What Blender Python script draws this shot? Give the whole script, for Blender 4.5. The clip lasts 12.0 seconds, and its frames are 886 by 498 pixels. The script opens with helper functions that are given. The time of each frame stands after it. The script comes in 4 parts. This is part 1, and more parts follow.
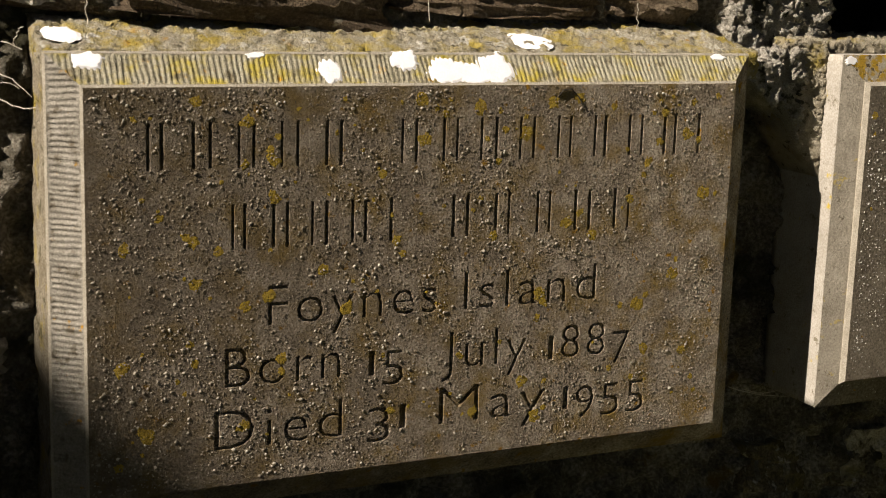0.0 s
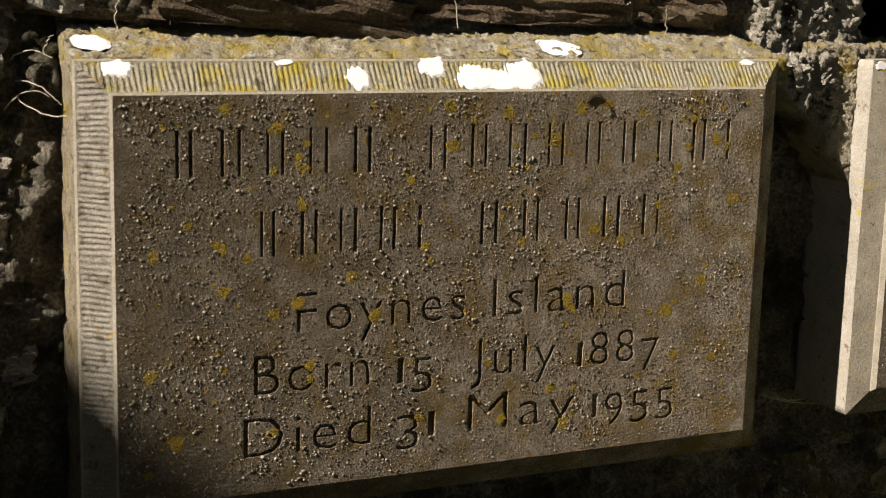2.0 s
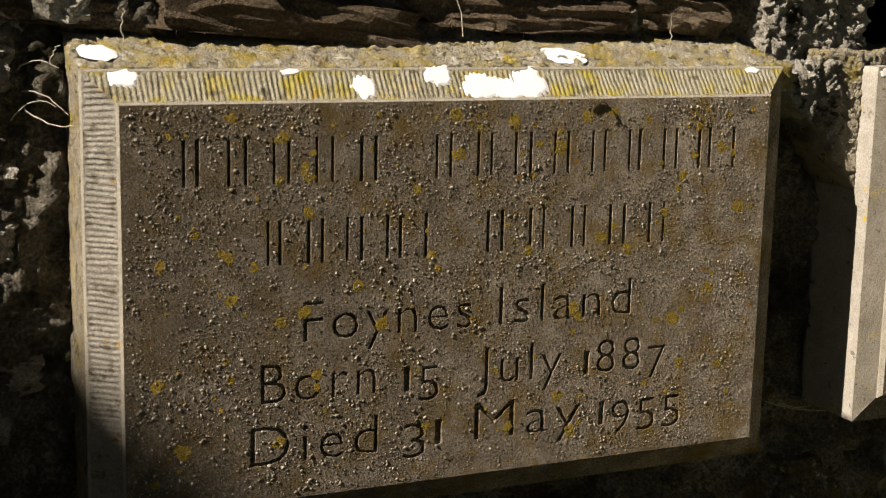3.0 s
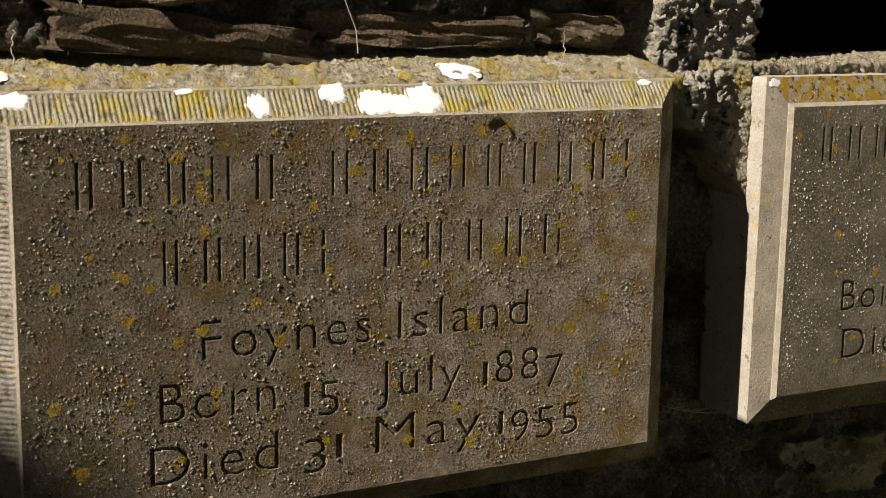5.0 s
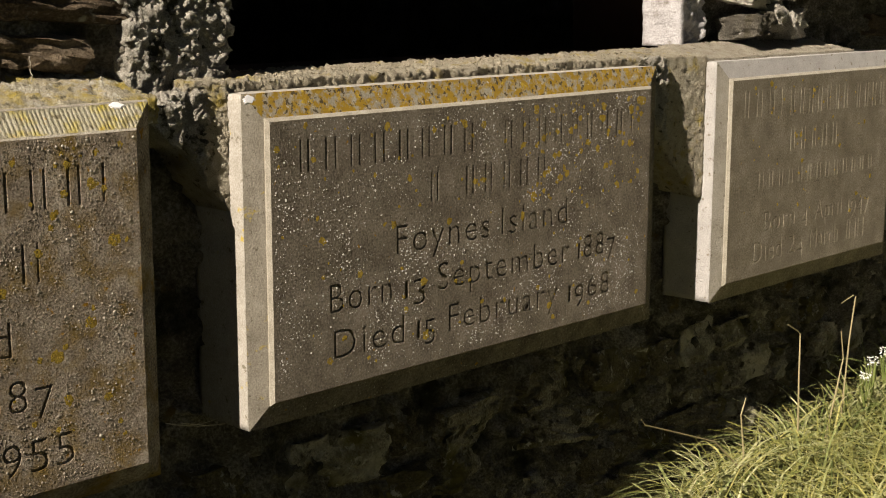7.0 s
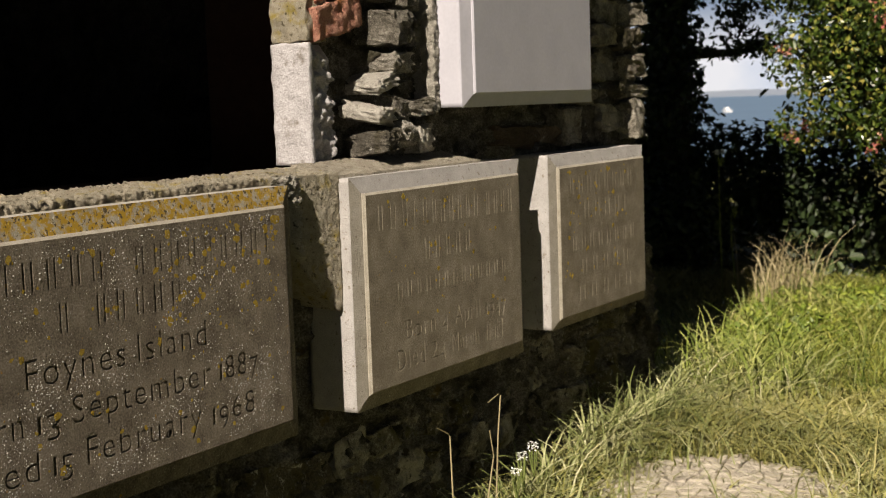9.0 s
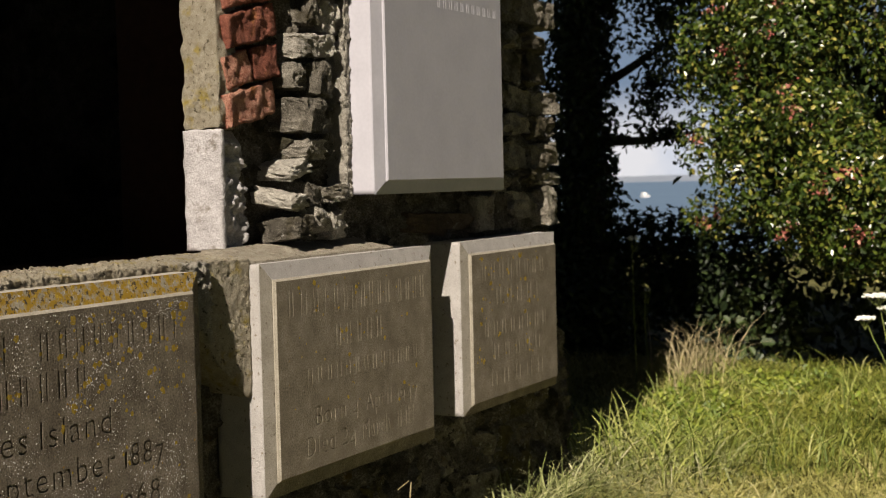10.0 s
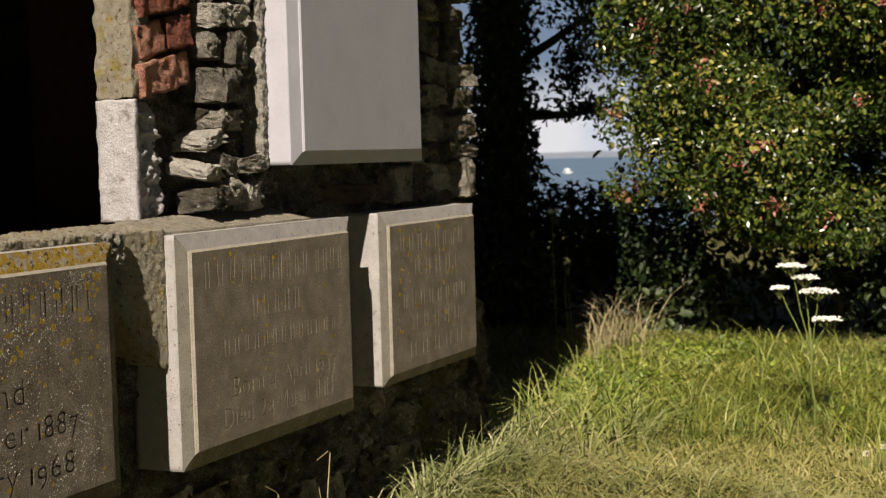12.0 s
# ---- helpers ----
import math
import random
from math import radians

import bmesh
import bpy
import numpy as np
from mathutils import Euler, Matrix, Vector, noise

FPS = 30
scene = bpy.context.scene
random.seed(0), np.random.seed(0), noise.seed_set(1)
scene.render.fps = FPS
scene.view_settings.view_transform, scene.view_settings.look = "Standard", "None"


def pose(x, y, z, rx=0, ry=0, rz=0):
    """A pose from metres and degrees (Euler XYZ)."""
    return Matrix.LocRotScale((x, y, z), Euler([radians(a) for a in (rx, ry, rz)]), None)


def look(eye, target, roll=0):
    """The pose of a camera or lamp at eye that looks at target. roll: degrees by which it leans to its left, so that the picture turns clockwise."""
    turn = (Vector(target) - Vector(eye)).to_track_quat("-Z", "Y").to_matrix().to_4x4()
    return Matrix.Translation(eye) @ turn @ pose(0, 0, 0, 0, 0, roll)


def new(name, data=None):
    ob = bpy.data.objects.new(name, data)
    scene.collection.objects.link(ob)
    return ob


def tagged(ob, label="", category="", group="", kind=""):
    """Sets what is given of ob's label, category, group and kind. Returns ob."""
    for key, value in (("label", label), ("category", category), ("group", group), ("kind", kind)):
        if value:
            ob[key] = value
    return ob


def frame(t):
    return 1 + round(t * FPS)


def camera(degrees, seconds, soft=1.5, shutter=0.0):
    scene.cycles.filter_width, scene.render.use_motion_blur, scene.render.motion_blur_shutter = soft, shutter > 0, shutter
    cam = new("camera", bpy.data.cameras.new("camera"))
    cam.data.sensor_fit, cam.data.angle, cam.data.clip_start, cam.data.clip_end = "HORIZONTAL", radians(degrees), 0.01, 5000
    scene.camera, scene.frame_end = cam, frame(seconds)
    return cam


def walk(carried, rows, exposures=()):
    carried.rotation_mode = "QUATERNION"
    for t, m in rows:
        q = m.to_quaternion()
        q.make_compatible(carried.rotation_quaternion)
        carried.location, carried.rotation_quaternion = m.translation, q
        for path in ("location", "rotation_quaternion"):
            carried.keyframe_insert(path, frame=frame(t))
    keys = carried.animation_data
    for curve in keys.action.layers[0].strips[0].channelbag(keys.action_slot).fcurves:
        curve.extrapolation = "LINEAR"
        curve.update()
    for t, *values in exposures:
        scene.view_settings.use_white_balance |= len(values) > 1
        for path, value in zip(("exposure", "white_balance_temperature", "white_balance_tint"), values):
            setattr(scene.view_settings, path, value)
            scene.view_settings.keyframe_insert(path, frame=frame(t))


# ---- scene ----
cam = camera(34.5, 12.0, 0.8)
cam.data.dof.use_dof, cam.data.dof.focus_distance, cam.data.dof.aperture_fstop = True, 1.95, 15.0
PATH = [
    (0, (-0.272, -1.342, 1.115), (0.585, 0.424, 0.732), 1.8),
    (0.5, (-0.272, -1.341, 1.111), (0.586, 0.425, 0.73), 1.7),
    (1, (-0.271, -1.339, 1.112), (0.579, 0.431, 0.729), 1.6),
    (1.5, (-0.273, -1.339, 1.108), (0.566, 0.439, 0.739), 1.5),
    (2, (-0.275, -1.337, 1.114), (0.552, 0.445, 0.74), 1.5),
    (2.5, (-0.278, -1.336, 1.114), (0.545, 0.45, 0.748), 1.3),
    (4.5, (-0.276, -1.346, 1.135), (0.561, 0.433, 0.767), 1.0),
    (5, (-0.264, -1.354, 1.141), (0.663, 0.379, 0.77), 1.0),
    (5.5, (-0.25, -1.364, 1.151), (0.787, 0.304, 0.773), 1.0),
    (6, (-0.232, -1.382, 1.169), (0.932, 0.198, 0.783), 0.9),
    (6.5, (-0.23, -1.39, 1.167), (1.075, 0.079, 0.795), 0.6),
    (7, (-0.217, -1.413, 1.167), (1.209, -0.059, 0.802), 0.1),
    (7.5, (-0.215, -1.434, 1.17), (1.308, -0.184, 0.83), -0.6),
    (7.7, (-0.21, -1.438, 1.165), (1.347, -0.227, 0.838), -0.8),
    (9.3, (-0.197, -1.486, 1.177), (1.541, -0.512, 1.006), -1.9),
    (9.5, (-0.198, -1.49, 1.181), (1.553, -0.535, 1.038), -1.8),
    (10, (-0.2, -1.501, 1.181), (1.578, -0.59, 1.083), -1.3),
    (10.5, (-0.201, -1.51, 1.179), (1.606, -0.66, 1.081), -1.5),
    (11, (-0.205, -1.521, 1.172), (1.62, -0.711, 1.064), -1.6),
    (11.5, (-0.202, -1.516, 1.172), (1.621, -0.704, 1.051), -1.3),
    (12, (-0.201, -1.517, 1.167), (1.621, -0.702, 1.034), -1.5),
]
walk(cam, [(t, look(eye, target, roll)) for t, eye, target, roll in PATH], [(0, 0.93, 6900, 14), (7.7, 0.88, 6900, 13), (9.3, 0.62, 6900, 14), (12, 0.52, 6900, 14)])

# ---- world, sun ----
SUN_DIR = Vector((1.0, 0.20, -0.85)).normalized()
world = bpy.data.worlds.new("sky")
scene.world = world
world.use_nodes = True
wn = world.node_tree
sky = wn.nodes.new("ShaderNodeTexSky")
sky.sky_type = "NISHITA"
sky.sun_disc = False
sky.sun_elevation = math.asin(-SUN_DIR.z)
sky.sun_rotation = math.atan2(-SUN_DIR.x, -SUN_DIR.y)
wn.links.new(sky.outputs[0], wn.nodes["Background"].inputs[0])
wn.nodes["Background"].inputs[1].default_value = 0.0055
sun_data = bpy.data.lights.new("sun", "SUN")
sun_data.energy, sun_data.angle, sun_data.color = 5.0, radians(0.5), (1.0, 0.93, 0.82)
sun = new("sun", sun_data)
sun.matrix_world = look((-6, -2, 6), Vector((-6, -2, 6)) + SUN_DIR)

# ---- measures of the place ----
WALL = 0.10          # outer face of the wall
GROUND = 0.12
WIN = (0.965, 2.05, 1.045, 2.4)   # opening: x0, x1, z0, z1
TOP = 6.8
WEST = -7.4

# ---- noise ----
def value_noise(p, seed=0):
    """Smooth noise, 0 to 1, at points p of shape (n, 3)."""
    i = np.floor(p).astype(np.int64)
    f = p - i
    f = f * f * (3 - 2 * f)
    def h(a, b, c):
        n = (a * 374761393 + b * 668265263 + c * 2147483647 + seed * 144665) & 0xFFFFFFFF
        n = ((n ^ (n >> 13)) * 1274126177) & 0xFFFFFFFF
        return ((n ^ (n >> 16)) & 0xFFFF) / 65535.0
    out = 0
    for a in (0, 1):
        for b in (0, 1):
            for c in (0, 1):
                w = (f[:, 0] if a else 1 - f[:, 0]) * (f[:, 1] if b else 1 - f[:, 1]) * (f[:, 2] if c else 1 - f[:, 2])
                out = out + w * h(i[:, 0] + a, i[:, 1] + b, i[:, 2] + c)
    return out


def fractal(p, octaves=4, seed=0):
    total, amp, norm = 0, 1.0, 0
    for o in range(octaves):
        total = total + amp * value_noise(p * 2 ** o, seed + o)
        norm += amp
        amp *= 0.55
    return total / norm


# ---- materials ----
def material(name, colours, scale=20.0, rough=0.9, bump=0.3, bump_scale=120.0, patches=(), island=0.0, obj=0.0, metal=0.0, detail=8.0, distance=0.009, fine=0.5, x_tone=None):
    """colours: (position, rgb) stops over a two-scale noise; patches: (rgb, scale, low, high, seed) laid over it."""
    m = bpy.data.materials.new(name)
    m.use_nodes = True
    t = m.node_tree
    n, l = t.nodes, t.links
    b = n["Principled BSDF"]
    b.inputs["Roughness"].default_value = rough
    b.inputs["Metallic"].default_value = metal
    b.inputs["Specular IOR Level"].default_value = 0.25
    co = n.new("ShaderNodeTexCoord")
    geo = n.new("ShaderNodeNewGeometry")
    big = n.new("ShaderNodeTexNoise")
    big.inputs["Scale"].default_value, big.inputs["Detail"].default_value, big.inputs["Roughness"].default_value = scale, detail, 0.65
    l.new(geo.outputs["Position"], big.inputs["Vector"])
    small = n.new("ShaderNodeTexNoise")
    small.inputs["Scale"].default_value, small.inputs["Detail"].default_value = scale * 14, 4
    l.new(geo.outputs["Position"], small.inputs["Vector"])
    mixf = n.new("ShaderNodeMix")
    mixf.inputs[0].default_value = fine
    l.new(big.outputs[0], mixf.inputs[2])
    l.new(small.outputs[0], mixf.inputs[3])
    val = mixf.outputs[0]
    if island or obj:
        src = geo.outputs["Random Per Island"] if island else n.new("ShaderNodeObjectInfo").outputs["Random"]
        mr = n.new("ShaderNodeMath")
        mr.operation = "MULTIPLY_ADD"
        l.new(src, mr.inputs[0])
        mr.inputs[1].default_value = island or obj
        mr.inputs[2].default_value = -(island or obj) / 2
        ad = n.new("ShaderNodeMath")
        ad.operation = "ADD"
        l.new(val, ad.inputs[0])
        l.new(mr.outputs[0], ad.inputs[1])
        val = ad.outputs[0]
    ramp = n.new("ShaderNodeValToRGB")
    el = ramp.color_ramp.elements
    while len(el) < len(colours):
        el.new(0.5)
    for e, (p, c) in zip(el, colours):
        e.position, e.color = p, (*c, 1)
    l.new(val, ramp.inputs[0])
    col = ramp.outputs[0]
    for rgb, sc, lo, hi, seed in patches:
        pn = n.new("ShaderNodeTexNoise")
        pn.noise_dimensions = "4D"
        pn.inputs["W"].default_value = seed
        pn.inputs["Scale"].default_value, pn.inputs["Detail"].default_value, pn.inputs["Roughness"].default_value = sc, 5, 0.6
        l.new(geo.outputs["Position"], pn.inputs["Vector"])
        mp = n.new("ShaderNodeMapRange")
        mp.inputs[1].default_value, mp.inputs[2].default_value = lo, hi
        l.new(pn.outputs[0], mp.inputs[0])
        mx = n.new("ShaderNodeMix")
        mx.data_type = "RGBA"
        l.new(mp.outputs[0], mx.inputs[0])
        l.new(col, mx.inputs[6])
        mx.inputs[7].default_value = (*rgb, 1)
        col = mx.outputs[2]
    if x_tone:
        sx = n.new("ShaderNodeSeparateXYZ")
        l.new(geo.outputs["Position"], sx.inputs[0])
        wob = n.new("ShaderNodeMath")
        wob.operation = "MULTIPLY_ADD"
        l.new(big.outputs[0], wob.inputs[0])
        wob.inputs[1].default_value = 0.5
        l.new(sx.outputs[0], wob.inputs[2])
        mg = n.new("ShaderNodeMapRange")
        mg.inputs[1].default_value, mg.inputs[2].default_value, mg.inputs[3].default_value, mg.inputs[4].default_value = x_tone[1], x_tone[2], 0.72, 0.0
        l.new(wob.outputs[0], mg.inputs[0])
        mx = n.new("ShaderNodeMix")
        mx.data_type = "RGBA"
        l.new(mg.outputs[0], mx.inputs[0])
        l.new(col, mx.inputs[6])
        mx.inputs[7].default_value = (*x_tone[0], 1)
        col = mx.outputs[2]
    l.new(col, b.inputs["Base Color"])
    if bump:
        last = None
        for k, (sc, far) in enumerate(((bump_scale, distance), (bump_scale * 3.1, distance * 0.45))):
            bn = n.new("ShaderNodeTexNoise")
            bn.inputs["Scale"].default_value, bn.inputs["Detail"].default_value, bn.inputs["Roughness"].default_value = sc, 4, 0.65
            l.new(geo.outputs["Position"], bn.inputs["Vector"])
            bm_ = n.new("ShaderNodeBump")
            bm_.inputs["Strength"].default_value, bm_.inputs["Distance"].default_value = bump, far
            l.new(bn.outputs[0], bm_.inputs["Height"])
            if last:
                l.new(last, bm_.inputs["Normal"])
            last = bm_.outputs[0]
        l.new(last, b.inputs["Normal"])
    return m


OCHRE = (0.38, 0.20, 0.012)
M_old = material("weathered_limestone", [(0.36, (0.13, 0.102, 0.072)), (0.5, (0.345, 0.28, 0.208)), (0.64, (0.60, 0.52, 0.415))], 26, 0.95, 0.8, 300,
                 [((0.26, 0.17, 0.04), 22, 0.47, 0.66, 1.0), (OCHRE, 62, 0.61, 0.67, 4.0), ((0.06, 0.046, 0.028), 210, 0.60, 0.68, 8.0)], distance=0.008, x_tone=((0.10, 0.078, 0.05), 0.20, 0.95))
M_tooled = material("tooled_limestone_with_lichen", [(0.3, (0.17, 0.155, 0.105)), (0.5, (0.30, 0.275, 0.20)), (0.7, (0.44, 0.41, 0.33))], 30, 0.95, 0.8, 260,
                    [((0.34, 0.275, 0.045), 34, 0.48, 0.62, 2.0), (OCHRE, 60, 0.61, 0.68, 9.0), ((0.12, 0.10, 0.06), 70, 0.54, 0.66, 5.0)], distance=0.004)
M_tooled_grey = material("tooled_grey_limestone", [(0.3, (0.15, 0.135, 0.11)), (0.5, (0.27, 0.25, 0.21)), (0.7, (0.40, 0.375, 0.33))], 30, 0.95, 0.8, 260,
                         [(OCHRE, 50, 0.63, 0.68, 9.0), ((0.12, 0.10, 0.07), 70, 0.54, 0.66, 5.0)], distance=0.004)
M_side = material("lichened_slab_side", [(0.34, (0.11, 0.09, 0.058)), (0.5, (0.25, 0.212, 0.148)), (0.66, (0.46, 0.42, 0.34))], 34, 0.95, 0.9, 200,
                  [((0.34, 0.26, 0.05), 30, 0.54, 0.66, 2.0), ((0.09, 0.08, 0.04), 50, 0.58, 0.66, 5.0)], distance=0.006)
M_grey = material("grey_limestone_with_pale_specks", [(0.36, (0.09, 0.072, 0.05)), (0.5, (0.18, 0.15, 0.11)), (0.64, (0.29, 0.25, 0.195))], 22, 0.9, 0.7, 260,
                  [(OCHRE, 55, 0.66, 0.70, 3.0), ((0.50, 0.48, 0.43), 190, 0.62, 0.67, 5.0)], distance=0.009)
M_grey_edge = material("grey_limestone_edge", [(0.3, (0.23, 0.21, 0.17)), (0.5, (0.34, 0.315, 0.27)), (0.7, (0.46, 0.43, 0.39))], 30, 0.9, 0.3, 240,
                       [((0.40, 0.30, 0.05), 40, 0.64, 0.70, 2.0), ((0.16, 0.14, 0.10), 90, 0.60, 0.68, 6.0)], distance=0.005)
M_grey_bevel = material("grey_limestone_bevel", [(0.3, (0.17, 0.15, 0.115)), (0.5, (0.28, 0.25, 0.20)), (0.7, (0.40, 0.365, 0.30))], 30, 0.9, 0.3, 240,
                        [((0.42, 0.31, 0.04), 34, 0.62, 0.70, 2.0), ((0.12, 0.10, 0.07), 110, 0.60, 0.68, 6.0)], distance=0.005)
M_gold_edge = material("limestone_edge_crusted_with_gold_lichen", [(0.3, (0.22, 0.19, 0.14)), (0.5, (0.38, 0.34, 0.27)), (0.7, (0.52, 0.48, 0.42))], 30, 0.95, 0.9, 200,
                       [((0.40, 0.25, 0.025), 80, 0.42, 0.54, 2.0), ((0.10, 0.075, 0.04), 120, 0.56, 0.60, 6.0), ((0.60, 0.57, 0.50), 150, 0.63, 0.66, 9.0), ((0.58, 0.40, 0.05), 110, 0.60, 0.64, 12.0)], distance=0.007)
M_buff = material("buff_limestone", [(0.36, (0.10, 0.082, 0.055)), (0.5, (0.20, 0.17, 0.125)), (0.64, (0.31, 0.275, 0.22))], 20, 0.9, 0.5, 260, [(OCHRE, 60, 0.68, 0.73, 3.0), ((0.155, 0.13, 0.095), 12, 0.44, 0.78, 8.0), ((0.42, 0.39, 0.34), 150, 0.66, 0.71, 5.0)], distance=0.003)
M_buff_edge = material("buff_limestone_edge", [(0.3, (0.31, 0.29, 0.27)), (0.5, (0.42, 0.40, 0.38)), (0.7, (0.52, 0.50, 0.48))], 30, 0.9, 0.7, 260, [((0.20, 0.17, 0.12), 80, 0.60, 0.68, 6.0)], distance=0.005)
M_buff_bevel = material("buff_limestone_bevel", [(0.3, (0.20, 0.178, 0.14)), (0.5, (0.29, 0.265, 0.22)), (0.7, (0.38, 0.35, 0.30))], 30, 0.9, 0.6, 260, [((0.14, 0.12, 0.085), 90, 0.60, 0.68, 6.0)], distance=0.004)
M_new = material("clean_pale_limestone", [(0.3, (0.37, 0.365, 0.405)), (0.5, (0.41, 0.405, 0.445)), (0.7, (0.45, 0.445, 0.485))], 9, 0.8, 0.10, 300, fine=0.35, distance=0.002)
M_mortar = material("rough_lime_mortar", [(0.32, (0.05, 0.042, 0.03)), (0.48, (0.17, 0.15, 0.115)), (0.66, (0.44, 0.41, 0.35))], 16, 0.97, 1.0, 130,
                    [((0.035, 0.032, 0.014), 9, 0.48, 0.62, 3.0), ((0.16, 0.11, 0.03), 16, 0.62, 0.70, 6.0)], distance=0.014)
M_cap = material("lichened_mortar", [(0.3, (0.20, 0.175, 0.12)), (0.5, (0.38, 0.34, 0.25)), (0.7, (0.60, 0.57, 0.49))], 24, 0.97, 1.0, 150,
                 [((0.40, 0.31, 0.07), 26, 0.47, 0.62, 2.0), ((0.62, 0.60, 0.54), 40, 0.58, 0.66, 7.0), (OCHRE, 34, 0.62, 0.70, 9.0), ((0.10, 0.085, 0.05), 70, 0.56, 0.66, 5.0)], distance=0.010)
M_mortar_pale = material("pale_trowelled_mortar", [(0.3, (0.22, 0.185, 0.135)), (0.5, (0.38, 0.34, 0.265)), (0.7, (0.54, 0.495, 0.41))], 34, 0.97, 1.0, 150, [((0.12, 0.10, 0.07), 90, 0.58, 0.68, 5.0)], distance=0.012)
M_fillet = material("crumbly_buff_mortar", [(0.3, (0.22, 0.185, 0.125)), (0.5, (0.40, 0.355, 0.265)), (0.7, (0.58, 0.53, 0.43))], 60, 0.97, 1.0, 220, [((0.36, 0.28, 0.07), 30, 0.55, 0.68, 2.0), ((0.12, 0.10, 0.06), 110, 0.57, 0.66, 5.0)], distance=0.010)
M_crust = material("crusty_grey_mortar", [(0.32, (0.20, 0.18, 0.145)), (0.5, (0.42, 0.39, 0.33)), (0.66, (0.62, 0.59, 0.53))], 30, 0.97, 1.0, 120,
                   [((0.06, 0.055, 0.035), 30, 0.56, 0.64, 3.0)], distance=0.014)
M_jamb = material("grey_dressed_stone", [(0.3, (0.22, 0.208, 0.205)), (0.5, (0.37, 0.355, 0.355)), (0.7, (0.50, 0.485, 0.495))], 20, 0.95, 0.45, 90, [((0.20, 0.18, 0.16), 26, 0.58, 0.68, 3.0)], distance=0.010)
M_rubble = material("dark_rubble_stone", [(0.3, (0.05, 0.042, 0.03)), (0.48, (0.15, 0.13, 0.098)), (0.68, (0.38, 0.35, 0.29))], 18, 0.92, 1.0, 100,
                    [((0.04, 0.035, 0.013), 10, 0.5, 0.64, 4.0), ((0.46, 0.44, 0.39), 40, 0.64, 0.72, 2.0)], obj=0.30, distance=0.014)
M_grey_rubble = material("grey_rubble_stone", [(0.32, (0.09, 0.08, 0.062)), (0.48, (0.23, 0.21, 0.17)), (0.66, (0.50, 0.47, 0.41))], 26, 0.92, 1.0, 110,
                         [((0.06, 0.05, 0.025), 14, 0.54, 0.66, 4.0), ((0.62, 0.60, 0.54), 45, 0.62, 0.70, 2.0)], obj=0.34, distance=0.014)
M_low = material("mossy_rubble_stone", [(0.3, (0.07, 0.055, 0.03)), (0.48, (0.20, 0.17, 0.115)), (0.66, (0.46, 0.43, 0.36))], 22, 0.95, 1.0, 90,
                 [((0.10, 0.085, 0.02), 8, 0.46, 0.62, 4.0), ((0.50, 0.48, 0.42), 60, 0.58, 0.66, 2.0), ((0.045, 0.035, 0.018), 30, 0.55, 0.64, 6.0)], obj=0.30, distance=0.016)
M_slate = material("brown_bedded_stone", [(0.3, (0.045, 0.032, 0.019)), (0.5, (0.11, 0.078, 0.048)), (0.7, (0.24, 0.19, 0.13))], 20, 0.92, 1.0, 120, [((0.4, 0.38, 0.32), 36, 0.62, 0.72, 2.0)], obj=0.25, distance=0.012)
M_brick = material("weathered_red_brick", [(0.3, (0.14, 0.045, 0.03)), (0.5, (0.33, 0.115, 0.075)), (0.7, (0.52, 0.28, 0.20))], 24, 0.92, 1.0, 90, [((0.38, 0.15, 0.03), 14, 0.58, 0.72, 4.0)], obj=0.3, distance=0.012)
M_arris = material("sunward_pale_arris", [(0.3, (0.19, 0.17, 0.13)), (0.5, (0.31, 0.28, 0.225)), (0.7, (0.43, 0.40, 0.34))], 40, 0.9, 0.5, 260, distance=0.003)
M_white = material("white_crust_lichen", [(0.3, (0.66, 0.65, 0.66)), (0.7, (0.82, 0.82, 0.84))], 60, 0.9, 0.12, 300, distance=0.003)
M_inside = material("shade_dark_plaster", [(0.3, (0.05, 0.03, 0.02)), (0.7, (0.09, 0.05, 0.035))], 3, 0.95, 0.4, 40)
M_roof = material("roof_slate", [(0.3, (0.06, 0.06, 0.065)), (0.7, (0.12, 0.12, 0.13))], 4, 0.8, 0.3, 40)


# ---- mesh helpers ----
def mesh_from(name, verts, faces, mat, smooth=False):
    me = bpy.data.meshes.new(name)
    me.from_pydata([tuple(v) for v in verts], [], faces)
    me.materials.append(mat)
    if smooth:
        me.polygons.foreach_set("use_smooth", [True] * len(me.polygons))
    me.update()
    return me


def part(name, bm, mat, parent=None, label=""):
    """A bmesh or mesh as one object under parent."""
    if isinstance(bm, bpy.types.Mesh):
        me = bm
    else:
        me = bpy.data.meshes.new(name)
        bm.to_mesh(me)
        bm.free()
        me.materials.append(mat)
    ob = new(name, me)
    ob.parent = parent
    if label:
        tagged(ob, label)
    return ob


def box(bm, x0, x1, y0, y1, z0, z1):
    r = bmesh.ops.create_cube(bm, size=1, matrix=Matrix.LocRotScale(((x0 + x1) / 2, (y0 + y1) / 2, (z0 + z1) / 2), None, (x1 - x0, y1 - y0, z1 - z0)))
    return r["verts"]


def grid_mesh(name, xs, zs, place, mat, keep=None, smooth=True):
    """A sheet over xs and zs; place maps arrays (x, z) to points, keep tells which cells stay."""
    X, Z = np.meshgrid(xs, zs)
    pts = place(X.ravel(), Z.ravel())
    w = len(xs)
    cx, cz = (X[:-1, :-1] + X[1:, 1:]) / 2, (Z[:-1, :-1] + Z[1:, 1:]) / 2
    ok = np.ones(cx.shape, bool) if keep is None else keep(cx, cz)
    r, c = np.nonzero(ok)
    a = r * w + c
    quads = np.stack([a, a + 1, a + w + 1, a + w], 1)
